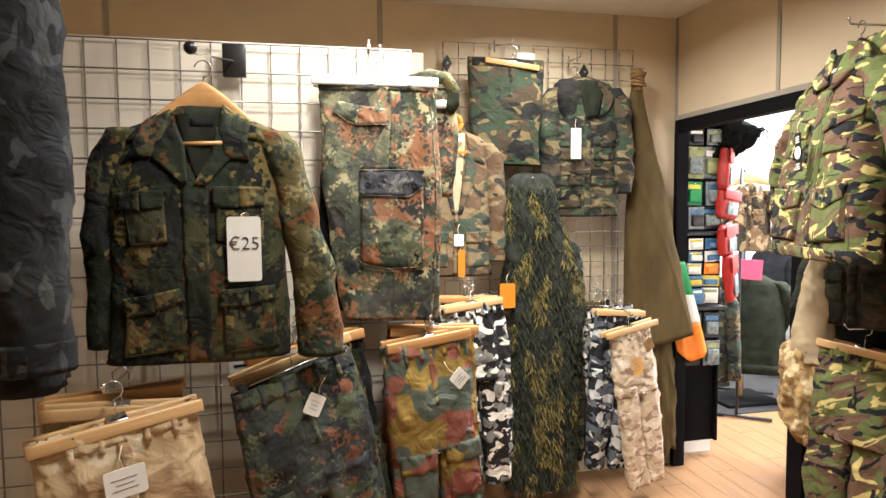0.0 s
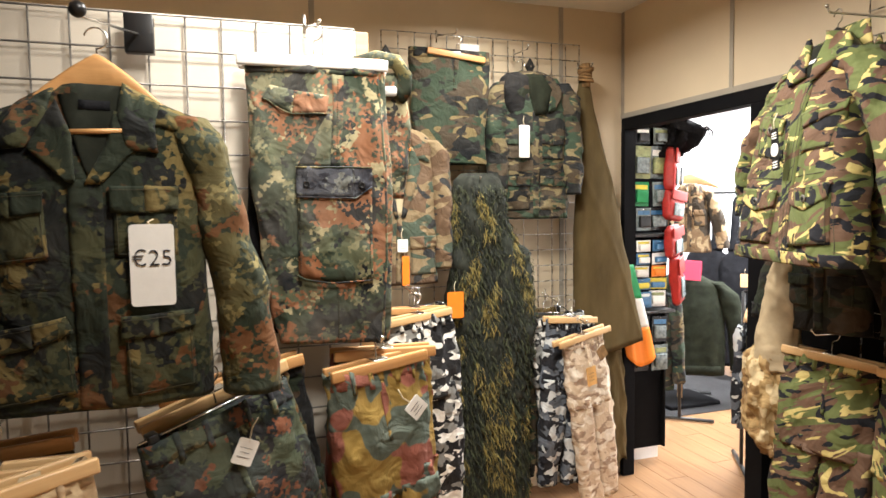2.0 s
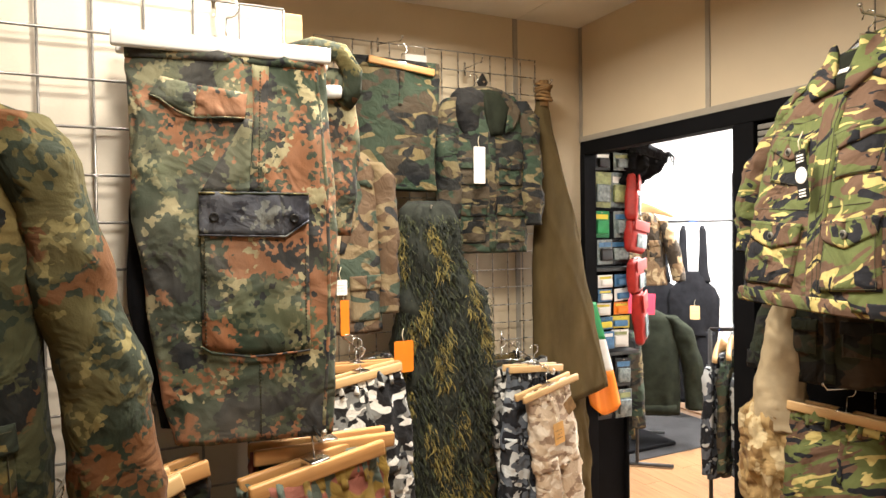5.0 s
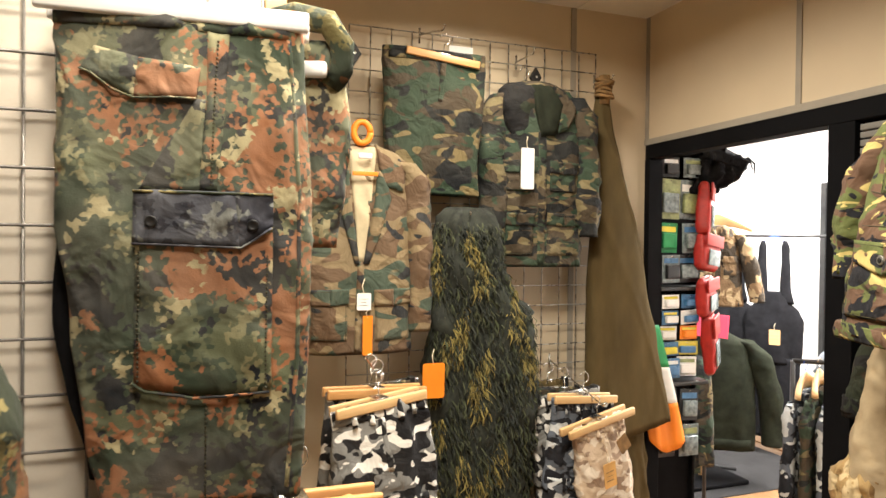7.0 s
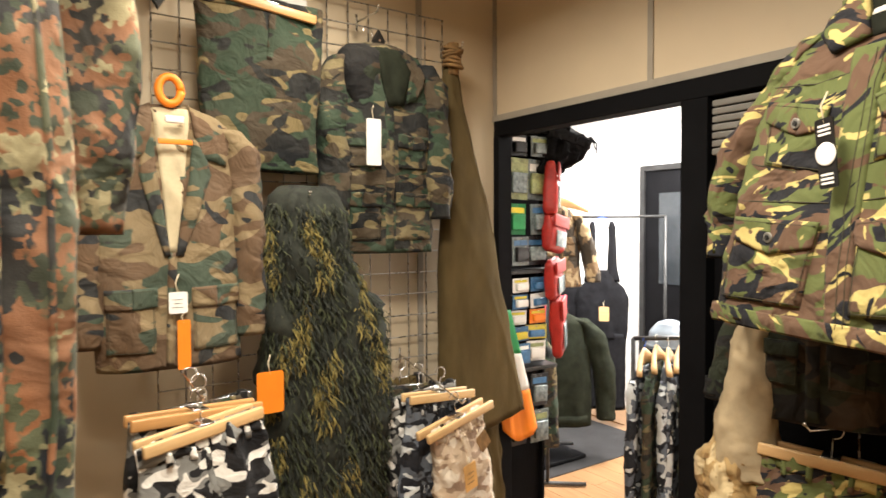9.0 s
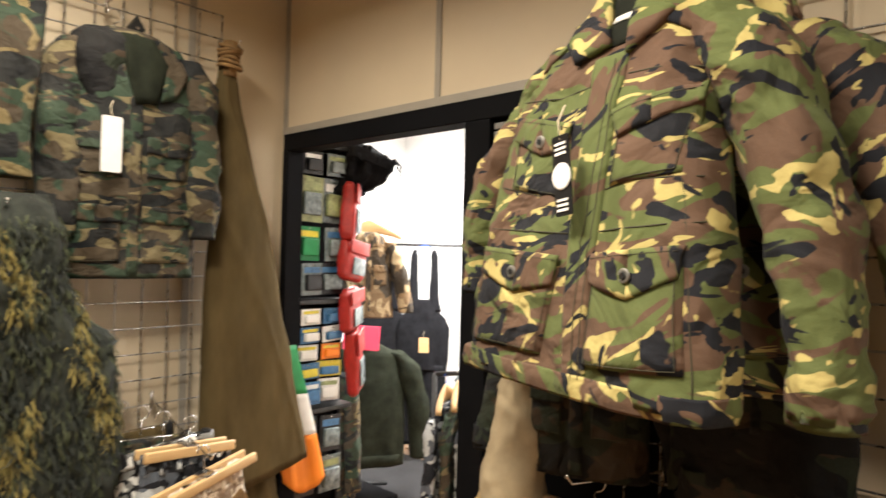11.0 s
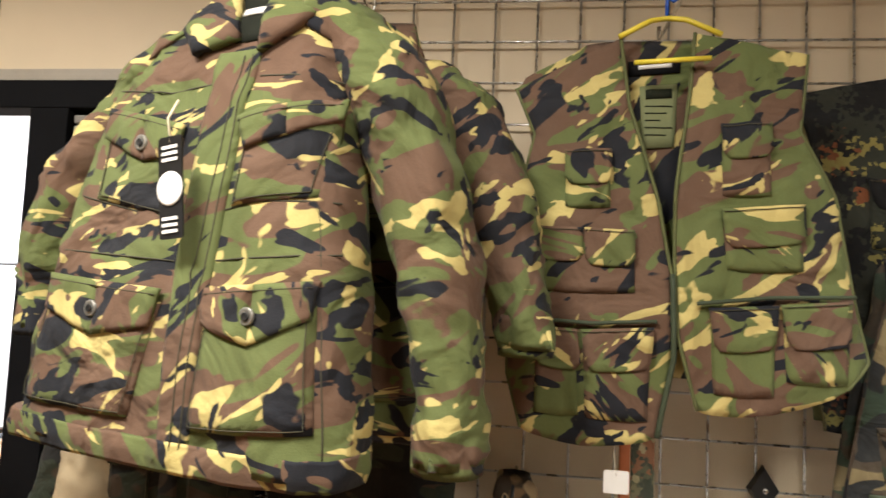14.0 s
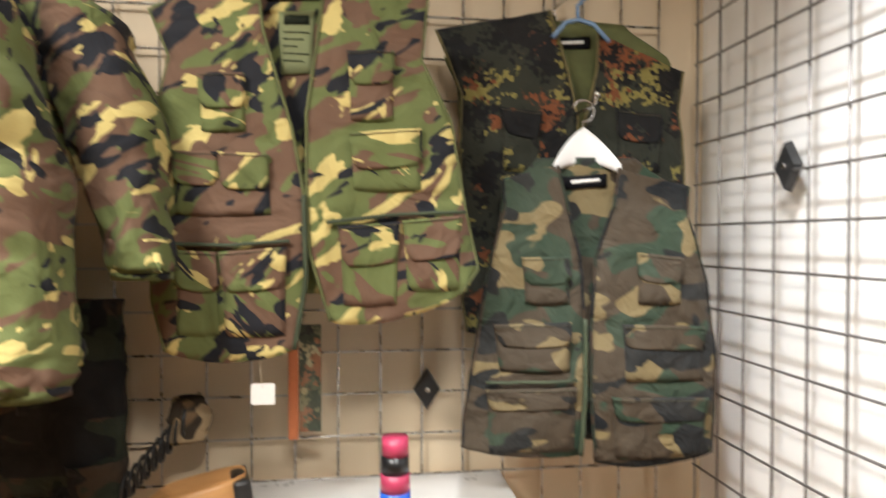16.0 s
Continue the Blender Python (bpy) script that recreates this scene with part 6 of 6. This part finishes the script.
for zi, (z, h, mats) in enumerate(LEVELS):
    for k in range(2):
        w = rng.uniform(0.1, 0.125)
        x, y = 2.43 + k * 0.125, 3.64 - 0.03 * rng.random()
        p = thing("blister_pack", "small clear and coloured blister pack on the rack", "packet", pose(x, y, z, 0, rng.uniform(-3, 3), rng.uniform(-12, 12)), "blister packs")
        card = part("card", slab(-w / 2, w / 2, -0.002, 0.002, -h, 0, 0.001), mats[k], p, smooth=False)
        part("bubble", slab(-w * 0.36, w * 0.36, -0.022, -0.002, -h * 0.85, -h * 0.35, 0.006), mats[(k + zi) % 2], card)
        part("header", slab(-w * 0.4, w * 0.4, -0.004, -0.002, -h * 0.3, -h * 0.12), rng.choice([CARD, PACK_OLIVE, YELLOW, PACK_BLUE]), card, smooth=False)
        part("peg", tube(bmesh.new(), [(0, -0.01, -0.008), (0, 3.74 - y, -0.004)], 0.002, 5), CHROME, p)
for z, dx, w, h, tilt, turn in ((2.03, 0.0, 0.048, 0.27, 4, 40), (1.77, 0.025, 0.085, 0.19, 8, 20), (1.55, 0.01, 0.085, 0.2, -6, 30), (1.36, 0.03, 0.055, 0.32, -14, 35)):
    p = thing("red_pouch", "bright red nylon first-aid pouch hanging on the rack", "pouch", pose(2.625 + dx, 3.6, z, 0, tilt, turn), "red pouches")
    part("body", Shape([(0.0, 0, 0, w * 0.8, 0.012), (-0.02, 0, 0, w, 0.026), (-h * 0.5, 0, 0, w * 1.03, 0.036), (-h + 0.02, 0, 0, w, 0.03), (-h, 0, 0, w * 0.8, 0.014)], 4.0, 0.008, 300 + int(z * 100), 12).mesh(32, 20), RED, p)
    part("flap", slab(-w * 0.98, w * 0.98, -0.044, -0.034, -h * 0.36, -0.008, 0.004), RED, p)
    part("print_patch", slab(-w * 0.55, w * 0.7, -0.043, -0.037, -h * 0.86, -h * 0.45, 0.002), PACK_GREY, p)
    part("hanging_loop", tube(bmesh.new(), [(0, 0.02, -0.02), (0, 0.06, 0.02), (-0.03, 0.1, 0.0)], 0.004, 6), BLACK_PLASTIC, p)
    part("buckle_strap", tube(bmesh.new(), [(w * 0.9, -0.01, -0.02), (w + 0.025, -0.02, -0.07), (w + 0.01, -0.02, -0.12)], 0.006, 6, 0.002), BLACK_PLASTIC, p)
pack = thing("black_rucksack", "black rucksack with loose straps hung high beside the doorway", "rucksack", pose(2.72, 3.62, 2.13, 0, 14, -20))
part("body", Shape([(0.06, -0.02, 0, 0.08, 0.05), (0.02, -0.01, 0, 0.13, 0.075), (-0.07, -0.02, 0, 0.12, 0.085), (-0.14, -0.04, 0, 0.07, 0.06), (-0.19, -0.06, 0, 0.03, 0.03)], 2.1, 0.05, 131, 22, 0.3).mesh(48, 24), BLACK_CLOTH, pack)
part("top_flap", Shape([(0.075, -0.03, -0.01, 0.07, 0.05), (0.04, -0.01, -0.02, 0.125, 0.075), (-0.01, 0.0, -0.03, 0.115, 0.07)], 2.2, 0.03, 132, 18, 0.2).mesh(36, 10), BLACK_CLOTH, pack)
part("strap", tube(bmesh.new(), [(0.09, -0.02, 0.03), (0.13, -0.03, 0.06), (0.17, -0.03, 0.04), (0.18, -0.03, -0.01)], 0.009, 6, 0.003), BLACK_CLOTH, pack)
part("strap", tube(bmesh.new(), [(0.07, -0.05, 0.02), (0.12, -0.07, 0.05), (0.15, -0.07, 0.0)], 0.007, 6, 0.003), BLACK_CLOTH, pack)
part("strap", tube(bmesh.new(), [(-0.05, 0.0, 0.05), (-0.05, 0.1, 0.09), (-0.05, 0.2, 0.05)], 0.01, 6), BLACK_CLOTH, pack)


def clothes_rail(m, w, h, label):
    root = thing("clothes_rail", label, "rail", m)
    part("rail", tube(bmesh.new(), [(-w / 2, 0, h), (w / 2, 0, h)], 0.012, 8), DARK_METAL, root)
    for x in (-w / 2, w / 2):
        part("post", tube(bmesh.new(), [(x, 0, 0.02), (x, 0, h)], 0.012, 8), DARK_METAL, root)
        part("foot", tube(bmesh.new(), [(x, -0.25, 0.02), (x, 0.25, 0.02)], 0.014, 8), DARK_METAL, root)


def dungarees(m, seed=141):
    root = thing("bib_overalls", "black bib overalls hanging by their straps", "overalls", m, "overalls on the rail")
    b = Shape([(-0.42, 0, 0, 0.085, 0.02), (-0.5, 0, 0, 0.12, 0.03), (-0.58, 0, 0, 0.19, 0.04), (-0.66, 0, 0, 0.22, 0.05), (-0.9, 0, 0, 0.21, 0.06), (-1.0, 0, 0, 0.2, 0.06)], 2.6, 0.014, seed, 12)
    part("bib", b.mesh(40, 36), BLACK_CLOTH, root)
    for s in (-1, 1):
        part("strap", Shape([(-0.01, s * 0.08, 0, 0.014, 0.014), (-0.06, s * 0.082, 0, 0.03, 0.018), (-0.25, s * 0.084, 0, 0.034, 0.02), (-0.4, s * 0.085, 0, 0.042, 0.022), (-0.52, s * 0.09, 0, 0.06, 0.026)], 2.2, 0.008, seed + s, 14).mesh(20, 20), BLACK_CLOTH, root)
        part("leg", Shape([(-0.95, s * 0.1, 0, 0.1, 0.06), (-1.6, s * 0.1, 0, 0.09, 0.05)], 2.4, 0.014, seed + 3).mesh(24, 20), BLACK_CLOTH, root)
        part("hanger_hook", tube(bmesh.new(), [(s * 0.08, 0, -0.02), (s * 0.04, 0, 0.015), (0, 0, 0.03)], 0.004, 6), BLUE, root)


clothes_rail(pose(4.55, 5.06, 0, 0, 0, -58), 1.15, 1.79, "dark metal clothes rail with black overalls")
dungarees(pose(4.55, 4.98, 1.76, 0, 0, -50))
dungarees(pose(4.38, 5.28, 1.76, 0, 0, -62), 147)
price_tag("brown card tag on the overalls", pose(4.42, 4.84, 1.05, 0, 0, -50), 0.08, 0.12, PALE_WOOD, lines=0)

stand = thing("display_stand", "wooden post stand with a dark base under the sweater", "stand", pose(3.62, 4.72, 0))
part("post", tube(bmesh.new(), [(0, 0, 0.02), (0, 0, 1.1)], 0.022, 10), PALE_WOOD, stand)
part("post", tube(bmesh.new(), [(-0.2, 0.1, 0.02), (-0.2, 0.1, 0.5)], 0.012, 8), DARK_METAL, stand)
part("base", slab(-0.25, 0.25, -0.2, 0.2, 0.008, 0.04, 0.01), BLACK_FRAME, stand)
sw = thing("knit_sweater", "dark olive ribbed sweater on a display stand", "sweater", pose(3.6, 4.66, 1.08, 0, 0, -38))
SB = Shape([(0.03, 0, 0, 0.08, 0.06), (0.0, 0, 0, 0.16, 0.08), (-0.06, 0, 0, 0.28, 0.1), (-0.3, 0, 0, 0.32, 0.12), (-0.8, 0, 0, 0.32, 0.12)], 2.4, 0.016, 151)
part("body", SB.mesh(44, 40), DARK_OLIVE, sw)
part("collar", Shape([(0.07, 0, 0, 0.09, 0.07), (0.0, 0, 0, 0.13, 0.1)], 2.2, 0.008, 152, 18).mesh(28, 8), DARK_OLIVE, sw)
for s in (-1, 1):
    sleeve(s, [(-0.04, 0.25, 0, 0.06, 0.07), (-0.15, 0.34, 0, 0.085, 0.08), (-0.45, 0.42, 0, 0.08, 0.07), (-0.76, 0.43, 0, 0.065, 0.06)], DARK_OLIVE, sw, 153 + s, 0.012)
part("hem_rib", SB.patch([(-0.29, -0.72), (0.29, -0.72), (0.29, -0.79), (-0.29, -0.79)], 0.004, 16, 2), DARK_OLIVE, sw)
sign = thing("pink_sign", "bright pink card sign over the sweater", "sign", pose(3.52, 4.55, 1.07, 0, 3, -38))
part("card", slab(-0.12, 0.12, -0.004, 0.004, 0.0, 0.16, 0.002), PINK, sign, smooth=False)
part("stem", slab(-0.01, 0.01, 0.0, 0.008, -0.06, 0.02), BLACK_PLASTIC, sign)
simple_jacket(pose(2.92, 4.16, 1.1, 0, 0, -40), "dark camouflage jacket hanging low by the rack", WOODLAND, 0.14, 0.75, 0.08, 161, reach=0.03)
simple_jacket(pose(3.35, 4.3, 1.84, 0, 0, -40), "brown bark camouflage jacket on a wooden hanger", BARK, 0.15, 0.52, 0.1, 162)
coat_hanger("pale wooden coat hanger", pose(3.36, 4.31, 1.875, 0, 0, -40), PALE_WOOD, 0.2)
clothes_rail(pose(3.55, 4.63, 0, 0, 0, 50), 0.8, 1.955, "dark metal clothes rail with camouflage jackets")
for i in range(6):
    x, y, z = 3.09 + 0.052 * i, 3.4 - 0.034 * i, 1.0 + 0.015 * (i % 2)
    simple_jacket(pose(x, y, z, 0, 0, 18 + 5 * (i % 3)), "dark blue-grey camouflage shirt on a pale hanger", (BLUE_WHITE, WOODLAND_DEEP, BLUE_WHITE)[i % 3], 0.16, 0.7, 0.03, 170 + i, "hanging_shirt", "shirt", "shirts on the rack", 0.02)
    coat_hanger("pale wooden coat hanger of a shirt", pose(x, y, z + 0.04, 0, 0, 18 + 5 * (i % 3)), PALE_WOOD, 0.15, hook=BLUE if i == 0 else CHROME)
clothes_rail(pose(3.25, 3.295, 0, 0, 0, -33), 0.5, 1.13, "low dark metal clothes rail with dark shirts")
helmet = thing("steel_helmet", "grey-blue steel helmet on a shelf post", "helmet", pose(3.75, 3.72, 0.98))
part("shell", Shape([(0.15, 0, 0, 0.03, 0.03), (0.13, 0, 0, 0.075, 0.085), (0.07, 0, 0, 0.115, 0.13), (0.0, 0, 0, 0.125, 0.145), (-0.02, 0, 0, 0.14, 0.16)], 2.1, 0.0).mesh(36, 20), STEEL_HELMET, helmet)
part("post", tube(bmesh.new(), [(0, 0, -0.97), (0, 0, 0.0)], 0.03, 10), BLACK_FRAME, helmet)
far_door = thing("door_1", "closed black door in the far white wall", "door", pose(5.195, 4.3, 0), kind="structure")
part("leaf", slab(-0.05, 0.0, 0.05, 0.7, 0.01, 2.2, 0.006), BLACK_FRAME, far_door, smooth=False)
for y in (0.0, 0.7):
    part("frame", slab(-0.07, 0.0, y, y + 0.05, 0.0, 2.25, 0.004), DARK_METAL, far_door, smooth=False)
part("frame", slab(-0.07, 0.0, 0.05, 0.7, 2.2, 2.25, 0.004), DARK_METAL, far_door, smooth=False)
part("glass", slab(-0.056, -0.05, 0.2, 0.55, 1.2, 2.0), PACK_GLASS, far_door, smooth=False)

# ---- bottom of the side bay ----
shelf = thing("wall_shelf", "narrow white shelf under the grid", "shelf", pose(2.285, 0.98, 1.165))
part("board", slab(-0.4, 0.0, -0.22, 0.5, -0.02, 0.0, 0.004), WHITE_PLASTIC, shelf)
part("bracket", slab(-0.3, 0.0, 0.0, 0.02, -0.12, -0.02, 0.004), DARK_METAL, shelf)
crate = thing("wooden_block", "orange-brown wooden block with a dark strap on the shelf", "block", pose(2.02, 1.36, 1.167, 0, -8, -75))
part("block", Shape([(0.1, 0.02, 0, 0.07, 0.035), (0.07, -0.02, 0, 0.1, 0.045), (0.0, -0.03, 0, 0.11, 0.05)], 3.0, 0.004, 302).mesh(28, 10), HANGER_WOOD, crate)
part("end_strap", slab(0.065, 0.095, -0.046, 0.046, 0.01, 0.095, 0.008), DARK_METAL, crate)
toy = thing("striped_tube", "pink, blue and yellow striped plastic tube", "tube", pose(1.95, 1.02, 1.167))
for i, mat in enumerate((YELLOW, YELLOW, BLUE, RASPBERRY, BLACK_PLASTIC, RASPBERRY)):
    part("band", tube(bmesh.new(), [(0, 0, 0.031 * i), (0, 0, 0.031 * i + 0.032)], 0.029 - 0.0012 * i, 16), mat, toy)
coil = thing("metal_coil", "bundle of dark metal spring coils hanging on the grid", "coil", pose(2.2, 1.42, 1.335))
part("coil", tube(bmesh.new(), [(-0.01 + 0.026 * math.cos(k * 0.7), 0.0016 * k, -0.0018 * k + 0.026 * math.sin(k * 0.7)) for k in range(90)], 0.004, 6), DARK_METAL, coil)
part("cloth_wrap", Shape([(0.04, 0, 0, 0.02, 0.03), (0.0, 0, 0, 0.03, 0.04), (-0.05, 0, 0.01, 0.025, 0.035)], 2.2, 0.012, 301, 30).mesh(20, 12), BARK, coil)
part("hook", tube(bmesh.new(), [(0.0, 0, 0.02), (0.07, 0, 0.03)], 0.004, 6), CHROME, coil)
price_tag("small white tag under the vest", pose(2.02, 1.252, 1.437, 0, 0, -90), 0.042, 0.038, lines=0, cord=0.07)
belt = thing("camouflage_belt", "camouflage webbing belt with orange edge hanging under the vest", "belt", pose(2.18, 1.2, 1.5, 0, 0, -90))
part("webbing", slab(-0.002, 0.042, -0.004, 0.004, -0.2, 0.02, 0.002), FLECK, belt)
part("edge", slab(-0.024, -0.004, -0.005, 0.005, -0.215, 0.02, 0.002), plain("rust_webbing", (0.5, 0.16, 0.06), 0.8), belt)
part("loop", tube(bmesh.new(), [(0, 0, 0.02), (0, 0.09, 0.03)], 0.004, 6), CHROME, belt)


# ---- floor planks ----
floor = thing("floor", "light brown wood plank floor", "floor", kind="structure")
plank_mesh = None
for i in range(44):
    for j in range(6):
        x, y = -1.7 + i * 0.15, -1.5 + j * 1.35 + (i * 0.47) % 1.3 - 0.6
        if y + 1.347 > 5.95 or y < -1.45 or x > 5.05 or (x > 2.25 and y < 0.95):
            continue
        if plank_mesh is None:
            ob = part("plank", slab(0, 0.148, 0, 1.347, -0.012, 0, 0.0015), PLANK, floor, smooth=False)
            plank_mesh = ob.data
        else:
            ob = new("plank", plank_mesh)
            ob.parent = floor
        ob.location = (x, y, 0)
